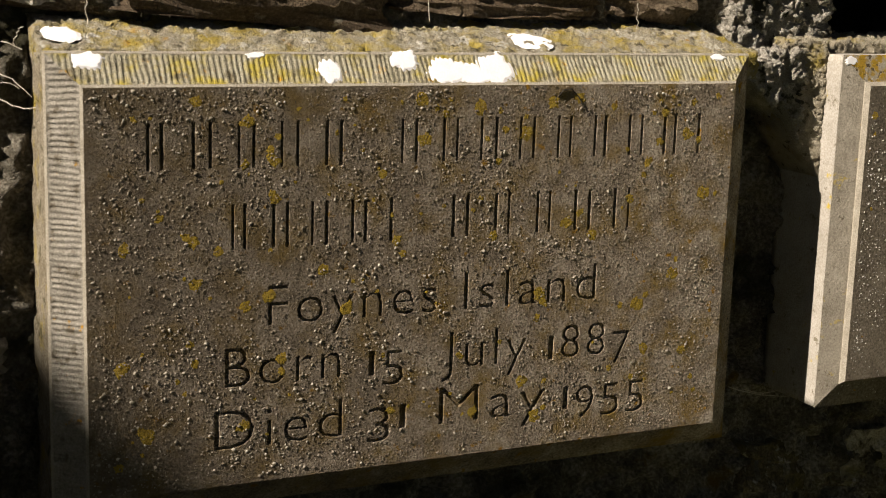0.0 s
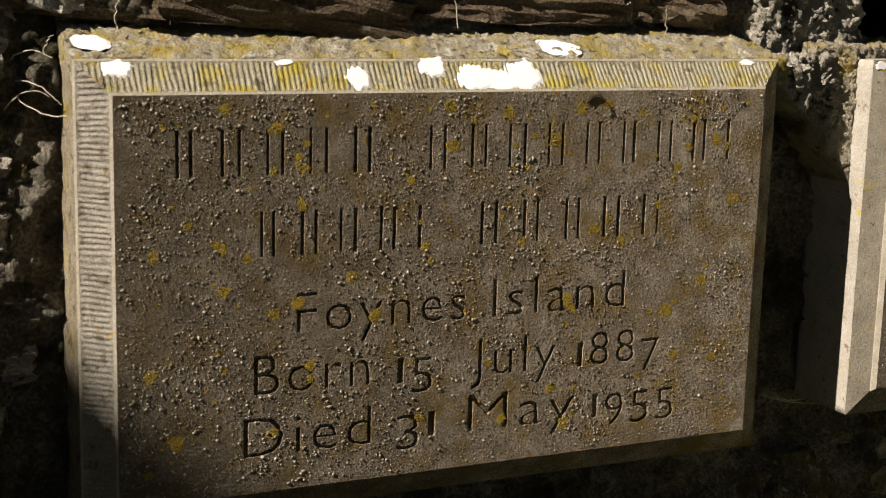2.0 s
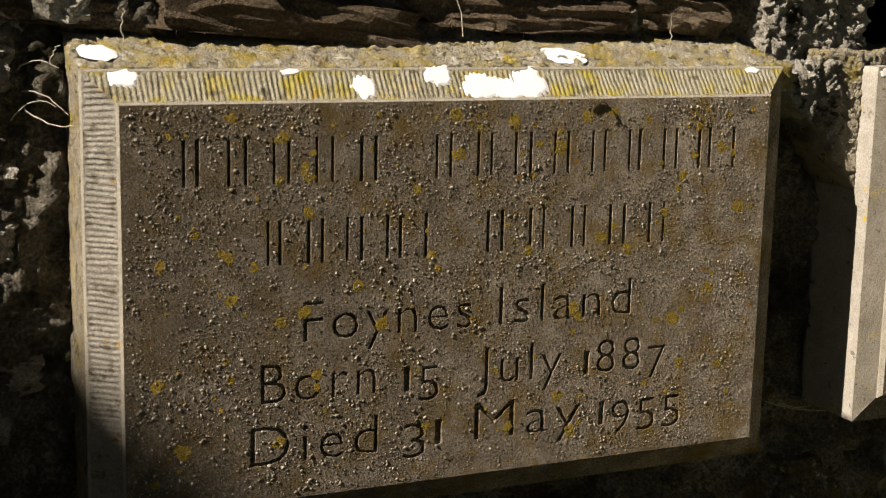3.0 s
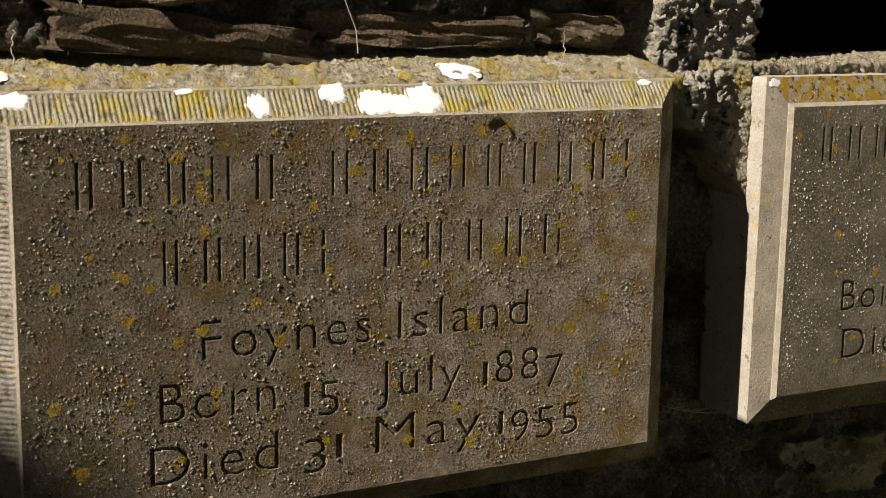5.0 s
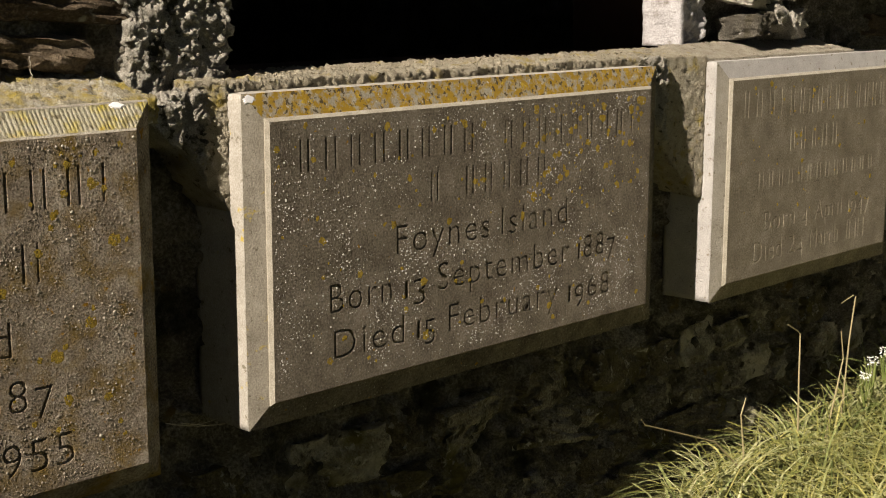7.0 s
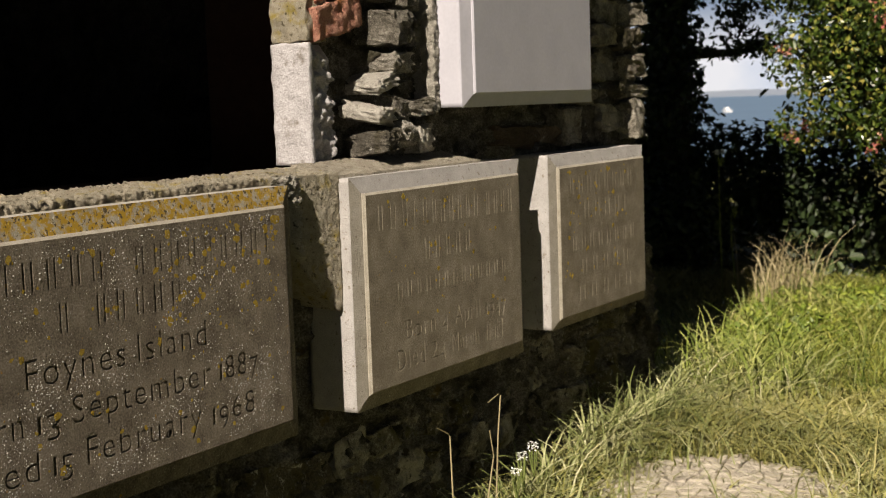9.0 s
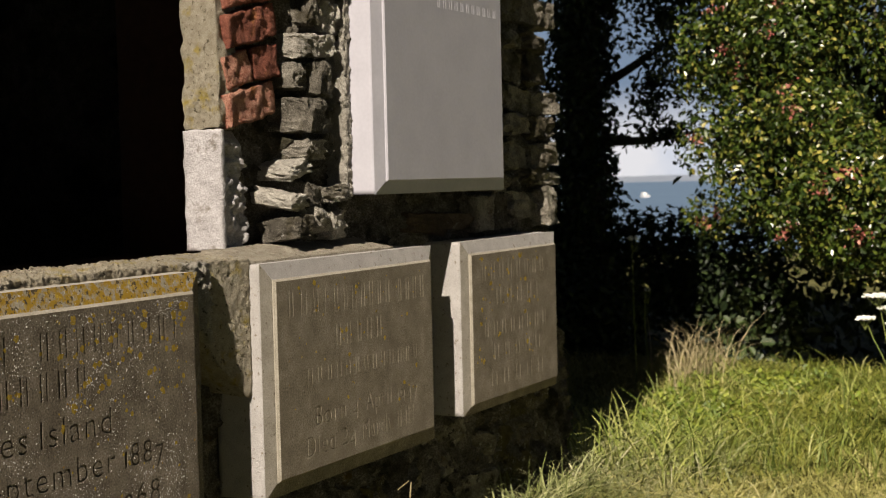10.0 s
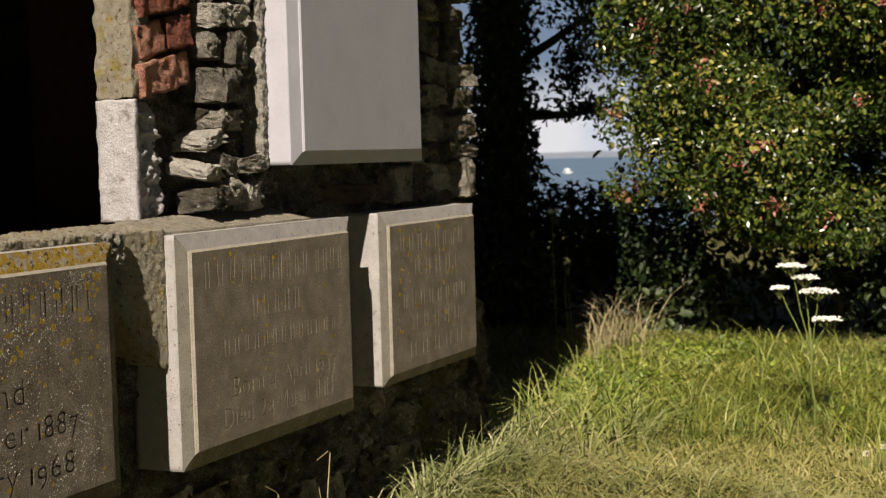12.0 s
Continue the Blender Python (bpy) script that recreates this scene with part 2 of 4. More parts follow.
    used, inv = np.unique(quads, return_inverse=True)
    return mesh_from(name, pts[used].tolist(), inv.reshape(-1, 4).tolist(), mat, smooth)


def smooth_step(a, b, v):
    t = np.clip((v - a) / (b - a), 0, 1)
    return t * t * (3 - 2 * t)


def rough_block(bm_mat, x0, x1, y0, y1, z0, z1, amp, seed, res=0.008, freq=40):
    """A rough-surfaced block."""
    bm = bmesh.new()
    box(bm, x0, x1, y0, y1, z0, z1)
    for axis, size in ((0, x1 - x0), (1, y1 - y0), (2, z1 - z0)):
        edges = [e for e in bm.edges if abs((e.verts[0].co - e.verts[1].co)[axis]) > size * 0.9]
        bmesh.ops.subdivide_edges(bm, edges=edges, cuts=max(1, int(size / res)), use_grid_fill=True)
    co = np.array([v.co[:] for v in bm.verts])
    d = [(fractal(co * freq + k * 17.3, 4, seed + k) - 0.5) * 2 * amp for k in range(3)]
    for i, v in enumerate(bm.verts):
        v.co += Vector((d[0][i], d[1][i], d[2][i]))
    for f in bm.faces:
        f.smooth = True
    return bm


# ---- ground ----
def ground_height(x, y):
    z = GROUND + 0.05 * (fractal(np.stack([x * 0.8, y * 0.8, x * 0], 1), 3, 5) - 0.5) + 0.03 * (fractal(np.stack([x * 4, y * 4, x * 0], 1), 2, 8) - 0.5)
    z = z + 0.085 * smooth_step(1.3, 2.1, x) * (1 - smooth_step(3.5, 4.8, x)) * smooth_step(-1.3, -0.3, y)
    far = np.maximum(np.hypot(x - 3, y) - 14, 0)
    return z - 4.5 * smooth_step(0, 40, far)


def graded(lo, hi, mid, fine, grow=1.25):
    out, s = [mid], fine
    while out[-1] < hi:
        out.append(out[-1] + s)
        if out[-1] > mid + 4:
            s *= grow
    neg, s = [mid], fine
    while neg[-1] > lo:
        neg.append(neg[-1] - s)
        if neg[-1] < mid - 4:
            s *= grow
    return np.array(neg[:0:-1] + out)


M_ground = material("dry_turf", [(0.25, (0.05, 0.055, 0.015)), (0.5, (0.13, 0.13, 0.04)), (0.75, (0.26, 0.23, 0.10))], 5, 0.95, 1.0, 60, [((0.34, 0.30, 0.22), 4, 0.62, 0.7, 3.0)], distance=0.02)
ground_me = grid_mesh("ground", graded(-3000, 3000, 4.5, 0.07), graded(-3000, 3000, -0.5, 0.07),
                      lambda x, y: np.stack([x, y, ground_height(x, y)], 1), M_ground)
tagged(new("ground", ground_me), "dry summer turf running down to the shore", "ground", kind="structure")


# ---- the wall ----
def wall_edge(z):
    return 3.655 + 0.13 * (1 - smooth_step(0.58, 0.9, z)) - 0.16 * smooth_step(1.2, 1.75, z) + 0.03 * (fractal(np.stack([z * 22, z * 0, z * 0 + 3], 1), 3, 2) - 0.5)


def wall_point(x, z):
    e = wall_edge(z)
    t = np.clip((x - 3.2) / (3.655 - 3.2), 0, 1)
    xx = np.where(x > 3.2, 3.2 + (e - 3.2) * t, x)
    p = np.stack([xx, z * 0, z], 1)
    lump = fractal(p * 26, 4, 11)
    rough = fractal(p * 90, 3, 17)
    pier = smooth_step(0.80, 0.86, xx) * (1 - smooth_step(0.95, 0.965, xx)) * smooth_step(0.95, 1.05, z)
    crumb = fractal(p * 55, 3, 23)
    y = WALL + 0.022 - 0.05 * (lump - 0.5) - 0.03 * (rough - 0.5) - 0.03 * np.abs(crumb - 0.5) - pier * 0.03 * (lump - 0.2)
    y = y + 0.055 * smooth_step(2.03, 2.06, xx) * (1 - smooth_step(2.24, 2.30, xx)) * smooth_step(1.03, 1.06, z)
    y = y + 0.04 * (1 - smooth_step(-0.45, -0.36, xx))
    y = y + 0.05 * smooth_step(0.97, 1.0, t) * (x > 3.2)
    return np.stack([xx, y, z], 1)


xs = np.concatenate([np.arange(WEST, -0.5, 0.05), np.arange(-0.5, 3.655, 0.0065), [3.655]])
zs = np.concatenate([[-0.3], np.arange(0.0, 1.85, 0.0065), np.arange(1.85, TOP + 0.01, 0.05)])
front = grid_mesh("wall_south", xs, zs, wall_point, M_mortar,
                  lambda x, z: ~((x > WIN[0]) & (x < WIN[1] + 0.045) & (z > WIN[2]) & (z < WIN[3])))
wall = tagged(new("wall_south", front), "rubble stone wall with rough weathered lime mortar", "wall", kind="structure")
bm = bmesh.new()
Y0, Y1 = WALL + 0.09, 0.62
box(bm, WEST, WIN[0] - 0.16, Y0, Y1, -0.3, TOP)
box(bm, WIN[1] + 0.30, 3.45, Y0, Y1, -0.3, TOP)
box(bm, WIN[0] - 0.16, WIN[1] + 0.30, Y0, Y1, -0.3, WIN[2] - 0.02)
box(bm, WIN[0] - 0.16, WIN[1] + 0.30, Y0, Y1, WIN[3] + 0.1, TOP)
part("wall_core", bm, M_inside, wall, "inner face of the wall, coloured dark as unlit")
bm = bmesh.new()
box(bm, WIN[0] - 0.17, WIN[0] - 0.004, WALL + 0.012, Y0 - 0.002, WIN[2] - 0.05, WIN[3] + 0.06)
box(bm, WIN[0] - 0.17, WIN[1] + 0.17, WALL + 0.02, Y0 - 0.002, WIN[3] + 0.004, WIN[3] + 0.08)
box(bm, WIN[0] - 0.004, WIN[1] + 0.1, WALL + 0.02, Y0 - 0.002, WIN[2] - 0.05, WIN[2] - 0.003)
bmesh.ops.subdivide_edges(bm, edges=bm.edges[:], cuts=5, use_grid_fill=True)
for v in bm.verts:
    v.co += Vector((0.008, 0, 0.008)) * (noise.noise(v.co * 30))
part("reveal", bm, M_mortar_pale, wall, "pale mortared window reveal")
part("reveal", rough_block(None, WIN[1] + 0.002, WIN[1] + 0.066, WALL + 0.030, Y0 + 0.022, 1.287, 2.45, 0.009, 37, 0.0055, 36), M_fillet, wall, "crumbling buff mortar of the window reveal")
for name, b in (("wall_west", (WEST, WEST + 0.4, 0.625, 5.2, -0.3, TOP)), ("wall_east", (3.05, 3.45, 0.625, 5.2, -0.3, TOP)), ("wall_north", (WEST + 0.4, 3.05, 4.8, 5.2, -0.3, TOP))):
    bm = bmesh.new()
    box(bm, *b)
    tagged(part(name, bm, M_rubble), "plain rubble wall closing the building", "wall", kind="structure")
bm = rough_block(None, WEST, -7.0, -2.8, WALL, -0.3, 6.70, 0.14, 61, 0.10, 3)
tagged(part("wall_return", bm, M_rubble), "unseen rubble wall added to shade the tooled plaque", "wall", kind="structure")
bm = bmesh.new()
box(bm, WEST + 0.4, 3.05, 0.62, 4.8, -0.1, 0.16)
tagged(part("floor", bm, M_inside), "earth floor inside the building, coloured dark as unlit", "floor", kind="structure")
bm = bmesh.new()
box(bm, WEST - 0.1, 3.6, 0.12, 5.3, TOP, TOP + 0.15)
tagged(part("ceiling", bm, M_roof), "unseen flat roof slab added to keep the room dark", "roof", kind="structure")


# ---- memorial plaques ----
def text_solid(text, x0, x1, base, cap, y1):
    """Points and faces of upright lettering from x0 to x1 on a baseline, cut to a V of depth y1."""
    cu = bpy.data.curves.new("text", "FONT")
    cu.body, cu.size, cu.fill_mode, cu.bevel_depth, cu.bevel_resolution, cu.resolution_u, cu.offset, cu.space_character = text, 1.0, "BOTH", 0.020, 0, 3, -0.027, 1.12
    ob = new("text", cu)
    bpy.context.view_layer.update()
    me = bpy.data.meshes.new_from_object(ob.evaluated_get(bpy.context.evaluated_depsgraph_get()))
    bpy.data.objects.remove(ob)
    bpy.data.curves.remove(cu)
    co = np.empty(len(me.vertices) * 3)
    me.vertices.foreach_get("co", co)
    co = co.reshape(-1, 3)
    capital = 0.69
    lo, hi = co[:, 0].min(), co[:, 0].max()
    out = np.stack([x0 + (co[:, 0] - lo) / (hi - lo) * (x1 - x0), -0.0002 - co[:, 2] / 0.020 * y1, base + co[:, 1] / capital * cap], 1)
    faces = [tuple(f.vertices) for f in me.polygons]
    bpy.data.meshes.remove(me)
    return out, faces


def numerals(text, x0, x1, base, cap):
    """Old-style figures: a short 1, a hanging 3, 4, 5, 7 and 9, one entry for each figure."""
    wide = [0.32 if c == "1" else 1.0 for c in text]
    unit = (x1 - x0) / (sum(wide) + 0.34 * (len(text) - 1))
    out, x = [], x0
    for c, w in zip(text, wide):
        drop = cap * 0.30 if c in "34579" else 0.0
        out.append((c, x, x + w * unit, base - drop, cap * (0.70 if c == "1" else 0.97)))
        x += (w + 0.34) * unit
    return out


def bar_row(x0, x1, base, cap, y1, count, seed):
    """Plain upright bars, cut to a V, in the place of lettering that is not spelt out."""
    rnd = random.Random(seed)
    step = (x1 - x0) / count
    verts, faces = [], []
    for i in range(count):
        c = x0 + (i + 0.5) * step + (0.16 if i % 2 == 0 else -0.16) * step + rnd.uniform(-0.06, 0.06) * step
        w = rnd.choice((0.0019, 0.0022, 0.0025))
        b = len(verts)
        for z in (base, base + cap):
            verts += [(c - w, -0.001, z), (c + w, -0.001, z), (c + w, 0.0, z), (c + w * 0.1, y1, z), (c - w * 0.1, y1, z), (c - w, 0.0, z)]
        faces += [tuple(b + k for k in range(6)), tuple(b + 11 - k for k in range(6))]
        faces += [(b + k, b + 6 + k, b + 6 + (k + 1) % 6, b + (k + 1) % 6) for k in range(6)]
    return verts, faces


def cut_panel(x0, x1, z0, z1, lines, bars, depth, arris):
    """The front face, its arrises taken off, with its lettering sunk into it."""
    bm = bmesh.new()
    box(bm, x0, x1, 0.0, 0.02, z0, z1)
    bmesh.ops.bevel(bm, geom=[e for e in bm.edges if all(v.co.y < 0.001 for v in e.verts)], offset=arris, segments=1, affect="EDGES")
    me = bpy.data.meshes.new("panel")
    bm.to_mesh(me)
    bm.free()
    ob = new("panel", me)
    verts, faces = [], []
    for v, f in [text_solid(*line, depth) for line in lines] + [bar_row(*bar[:4], depth, bar[4], i) for i, bar in enumerate(bars)]:
        faces += [tuple(k + len(verts) for k in q) for q in f]
        verts += [tuple(p) for p in v]
    cutter = bpy.data.meshes.new("cut")
    cutter.from_pydata(verts, [], faces)
    bm = bmesh.new()
    bm.from_mesh(cutter)
    bmesh.ops.remove_doubles(bm, verts=bm.verts[:], dist=1e-6)
    bmesh.ops.recalc_face_normals(bm, faces=bm.faces[:])
    bm.to_mesh(cutter)
    bm.free()
    c = new("cut", cutter)
    md = ob.modifiers.new("cut", "BOOLEAN")
    md.operation, md.solver, md.object, md.use_self = "DIFFERENCE", "EXACT", c, True
    bpy.context.view_layer.update()
    res = bpy.data.meshes.new_from_object(ob.evaluated_get(bpy.context.evaluated_depsgraph_get()))
    bpy.data.objects.remove(ob)
    bpy.data.objects.remove(c)
    return res


def bevel_strip(p0, p1, q0, q1, mat, period=0.0, depth=0.0010):
    """A strip between the inner edge p0-p1 and the outer edge q0-q1, ribbed by a chisel when period is set."""
    p0, p1, q0, q1 = (np.array(v, float) for v in (p0, p1, q0, q1))
    length = np.linalg.norm(q1 - q0)
    along = (q1 - q0) / length
    n = max(8, int(length / (period / 8 if period else 0.012)))
    m = 9
    nor = np.cross(p1 - p0, q0 - p0)
    nor /= np.linalg.norm(nor)
    if nor[1] > 0:
        nor = -nor
    u, v = np.meshgrid(np.linspace(0, length, n + 1), np.linspace(0, 1, m))
    u, v = u.ravel(), v.ravel()
    lo = (p0 - q0) @ along * (1 - v)
    hi = length + (p1 - q1) @ along * (1 - v)
    run = np.clip(u, lo, hi)
    foot = p0 - along * ((p0 - q0) @ along)
    pts = foot + (q0 - foot) * v[:, None] + along * run[:, None]
    d = 0.0012 * (fractal(pts * 60, 3, 3) - 0.5)
    if period:
        ph = run / period + 0.9 * fractal(np.stack([run * 45, run * 0, v * 0.7], 1), 2, 9)
        cut = np.clip(0.5 + 1.1 * np.cos(ph * 2 * math.pi), 0, 1)
        d = d - depth * cut * (0.5 + fractal(pts * 90, 2, 31)) * (v > 0.05) * (v < 0.97)
    pts = pts + nor * np.where(v < 0.01, 0, d)[:, None]
    w = n + 1
    faces = [(r * w + c, r * w + c + 1, (r + 1) * w + c + 1, (r + 1) * w + c) for r in range(m - 1) for c in range(n)]
    return mesh_from("bevel", pts, faces, mat)


def plaque(label, x0, x1, z0, z1, out, back, face_mat, edge_mats, lines, bars, period=0.0, depth=WALL + 0.02, cut=0.0030, arris=0.0045):
    """A bevelled memorial slab on the wall; edge_mats: top, left, right, bottom, slab; out: the sloping edges' reach to the left, right, bottom and top."""
    root = tagged(new("memorial_plaque"), label, "plaque", "memorial plaques on the wall")
    me = cut_panel(x0, x1, z0, z1, lines, bars, cut, arris)
    me.materials.clear()
    me.materials.append(face_mat)
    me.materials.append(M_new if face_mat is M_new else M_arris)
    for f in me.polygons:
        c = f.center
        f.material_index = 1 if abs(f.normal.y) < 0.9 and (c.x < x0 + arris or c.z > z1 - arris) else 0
    root.location = (x0, 0, z0)
    shift = Matrix.Translation((-x0, 0, -z0))

    def add(name, bm, mat, lab=""):
        ob = part(name, bm, mat, root, lab)
        ob.data.transform(shift)
        return ob
    add("panel", me, face_mat)
    a, b, c, d = x0 - out[0], x1 + out[1], z0 - out[2], z1 + out[3]
    s = arris + 0.002
    corners = dict(top=((x0, s, z1), (x1, s, z1), (a, back, d), (b, back, d)), left=((x0, s, z0), (x0, s, z1), (a, back, c), (a, back, d)),
                   right=((x1, s, z1), (x1, s, z0), (b, back, d), (b, back, c)), bottom=((x1, s, z0), (x0, s, z0), (b, back, c), (a, back, c)))
    for (name, k), mat in zip(corners.items(), edge_mats):
        add("bevel", bevel_strip(*k, mat, period if name in ("top", "left") else 0.0), mat, "chisel-tooled sloping edge" if period and name in ("top", "left") else "")
    if period:
        e = 0.0022
        for p, q, r, t in (((a, back - 0.0003, c), (a, back - 0.0003, d), (a - e, back + e, c), (a - e, back + e, d + e)), ((a, back - 0.0003, d), (b, back - 0.0003, d), (a - e, back + e, d + e), (b, back + e, d + e))):
            add("arris", bevel_strip(p, q, r, t, M_arris), M_arris, "worn outer arris, coloured paler for the sun it faces")
    bm = rough_block(None, a + 0.001, b - 0.001, back + 0.0005, depth, c + 0.001, d - 0.001, 0.0034 if period else 0.0009, 3, 0.010)
    add("slab", bm, edge_mats[4])
    return root


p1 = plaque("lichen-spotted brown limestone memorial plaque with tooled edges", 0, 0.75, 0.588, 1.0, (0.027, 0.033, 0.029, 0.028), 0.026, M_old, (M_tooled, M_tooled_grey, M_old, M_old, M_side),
            [("Foynes", 0.184, 0.375, 0.755, 0.043), ("Island", 0.406, 0.573, 0.755, 0.043), ("Born", 0.139, 0.265, 0.693, 0.043), ("July", 0.382, 0.487, 0.690, 0.043),
             ("Died", 0.128, 0.268, 0.628, 0.043), ("May", 0.380, 0.513, 0.628, 0.043)]
            + numerals("15", 0.296, 0.338, 0.691, 0.041) + numerals("1887", 0.514, 0.623, 0.689, 0.041) + numerals("31", 0.296, 0.342, 0.629, 0.041) + numerals("1955", 0.536, 0.647, 0.628, 0.041),
            [(0.047, 0.275, 0.918, 0.046, 10), (0.315, 0.707, 0.918, 0.046, 17), (0.132, 0.325, 0.836, 0.046, 9), (0.375, 0.626, 0.836, 0.046, 10)], period=0.0057, cut=0.0034, arris=0.0022)
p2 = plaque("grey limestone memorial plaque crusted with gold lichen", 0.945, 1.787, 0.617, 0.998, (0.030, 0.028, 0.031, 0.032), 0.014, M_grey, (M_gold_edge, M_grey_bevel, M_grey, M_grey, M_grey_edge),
            [("Foynes", 1.176, 1.375, 0.790, 0.043), ("Island", 1.401, 1.562, 0.790, 0.043), ("Born", 1.049, 1.167, 0.725, 0.042), ("September", 1.261, 1.569, 0.725, 0.042),
             ("Died", 1.055, 1.192, 0.660, 0.042), ("February", 1.284, 1.540, 0.660, 0.042)]
            + numerals("13", 1.192, 1.236, 0.723, 0.040) + numerals("1887", 1.590, 1.692, 0.726, 0.040) + numerals("15", 1.217, 1.256, 0.660, 0.040) + numerals("1968", 1.567, 1.678, 0.658, 0.040),
            [(0.985, 1.350, 0.924, 0.043, 16), (1.397, 1.735, 0.922, 0.043, 17), (1.233, 1.275, 0.859, 0.043, 2), (1.310, 1.515, 0.861, 0.043, 10)], cut=0.0038)
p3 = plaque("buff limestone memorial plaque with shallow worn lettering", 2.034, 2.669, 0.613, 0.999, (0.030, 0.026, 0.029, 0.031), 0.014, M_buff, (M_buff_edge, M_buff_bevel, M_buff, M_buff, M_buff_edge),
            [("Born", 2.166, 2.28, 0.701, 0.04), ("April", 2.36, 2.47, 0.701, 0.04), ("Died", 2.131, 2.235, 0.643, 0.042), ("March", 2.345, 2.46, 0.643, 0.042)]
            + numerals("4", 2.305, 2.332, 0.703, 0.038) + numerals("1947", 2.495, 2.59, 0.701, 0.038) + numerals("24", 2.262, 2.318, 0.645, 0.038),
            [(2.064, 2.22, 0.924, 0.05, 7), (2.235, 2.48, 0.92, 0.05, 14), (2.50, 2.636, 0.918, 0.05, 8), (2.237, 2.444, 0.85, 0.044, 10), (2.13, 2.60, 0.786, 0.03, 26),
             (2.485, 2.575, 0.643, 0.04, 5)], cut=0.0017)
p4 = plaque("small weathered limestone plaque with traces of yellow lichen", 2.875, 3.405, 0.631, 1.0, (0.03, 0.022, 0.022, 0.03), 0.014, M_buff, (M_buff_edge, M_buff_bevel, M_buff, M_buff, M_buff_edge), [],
            [(2.92, 3.33, 0.93, 0.04, 16), (3.0, 3.28, 0.865, 0.04, 9), (2.93, 3.34, 0.79, 0.035, 16), (2.98, 3.30, 0.73, 0.035, 10), (2.96, 3.32, 0.665, 0.035, 10)], cut=0.0013)
p5 = plaque("clean new pale limestone plaque high on the wall", 2.478, 3.076, 1.179, 2.0, (0.034, 0.028, 0.028, 0.03), 0.014, M_new, (M_new, M_new, M_new, M_new, M_new), [],
            [(2.72, 3.05, 1.575, 0.022, 22), (2.56, 3.04, 1.64, 0.03, 20), (2.56, 3.0, 1.73, 0.04, 14), (2.54, 3.02, 1.82, 0.05, 16)], cut=0.0015, arris=0.003)

# ---- mortar round the plaques ----
def crumble(bm, amp, seed, freq=95):
    """Break a block's skin into crumbs with pits between them."""
    bm.normal_update()
    co = np.array([v.co[:] for v in bm.verts])
    coarse = fractal(co * freq + seed, 3, seed)
    ridge = 1 - np.abs(2 * fractal(co * freq * 1.7 + seed * 3, 3, seed + 5) - 1) * 2
    fine = fractal(co * freq * 4.2, 2, seed + 9) - 0.5
    d = amp * (1.3 * (coarse - 0.5) + 0.55 * (ridge - 0.6) + 0.5 * fine)
    for k, v in enumerate(bm.verts):
        v.co += v.normal * float(d[k])


def mortar_piece(name, b, amp, seed, mat, label, lift=0.0, res=0.008, freq=40, taper=0.0, lean=0.0, crumbs=0.0, slant=None, grain=95):
    """A bed or fillet of mortar; slant: (x, z, fall), the line under which it is cut away."""
    bm = rough_block(None, *b, amp, seed, res, freq)
    if crumbs:
        crumble(bm, crumbs, seed, grain)
    for v in bm.verts:
        u = (v.co.y - b[2]) / (b[3] - b[2])
        v.co.z += lift * u
        v.co.y += lean * (b[1] - v.co.x) / (b[1] - b[0]) * (1 - u)
        if taper and v.co.x > b[1] - taper:
            v.co.z -= (v.co.x - b[1] + taper) * 0.35 * u
        if slant:
            low = slant[1] - (v.co.x - slant[0]) * slant[2]
            if v.co.z < low:
                v.co.z = low + 0.08 * (v.co.z - low)
    return part(name, bm, mat, wall, label)


mortar_piece("mortar_cap", (-0.026, 0.800, 0.0300, 0.125, 1.000, 1.0300), 0.0050, 21, M_cap, "mortar bed crusted with yellow and white lichen", 0.030, 0.0045, 60, 0.03, crumbs=0.007, grain=150)
mortar_piece("mortar_cap", (0.890, 1.865, 0.058, 0.125, 1.005, 1.0420), 0.0040, 22, M_fillet, "rough mortar bed over the plaque", 0.010, 0.004, 60, crumbs=0.009, grain=150)
mortar_piece("mortar_cap", (1.985, 2.575, 0.044, 0.13, 1.000, 1.034), 0.0028, 23, M_mortar_pale, "pale mortar bed over the plaque", 0.024, 0.006, 34, 0.04, crumbs=0.004)
mortar_piece("mortar_fillet", (0.862, 0.9165, 0.042, 0.15, 0.855, 1.046), 0.004, 24, M_fillet, "rough pale mortar fillet", 0.006, 0.0028, 100, lean=0.018, crumbs=0.0055, slant=(0.876, 0.925, 1.15), grain=170)
mortar_piece("mortar_fillet", (0.825, 0.885, 0.048, 0.15, 0.900, 1.030), 0.007, 33, M_crust, "crumbling mortar beside the fillet", 0.0, 0.0030, 70, lean=0.0, crumbs=0.018, slant=(0.842, 0.985, 1.5), grain=120)
mortar_piece("mortar_fillet", (0.790, 0.838, 0.033, 0.14, 0.965, 1.018), 0.005, 25, M_crust, "whitish mortar lump beside the plaque", 0.0, 0.003, 60, lean=0.0, crumbs=0.010, slant=(0.800, 0.992, 0.9))
mortar_piece("mortar_pier", (0.800, 0.952, 0.082, 0.17, 1.020, 1.60), 0.010, 29, M_crust, "crumbling grey mortar pier beside the window", 0.0, 0.0032, 60, crumbs=0.017)
mortar_piece("mortar_fillet", (1.866, 2.0050, 0.037, 0.15, 0.780, 1.040), 0.0030, 26, M_fillet, "pale trowelled mortar fillet", 0.012, 0.0040, 90, lean=0.020, crumbs=0.0035, slant=(1.93, 0.842, 1.0), grain=150)
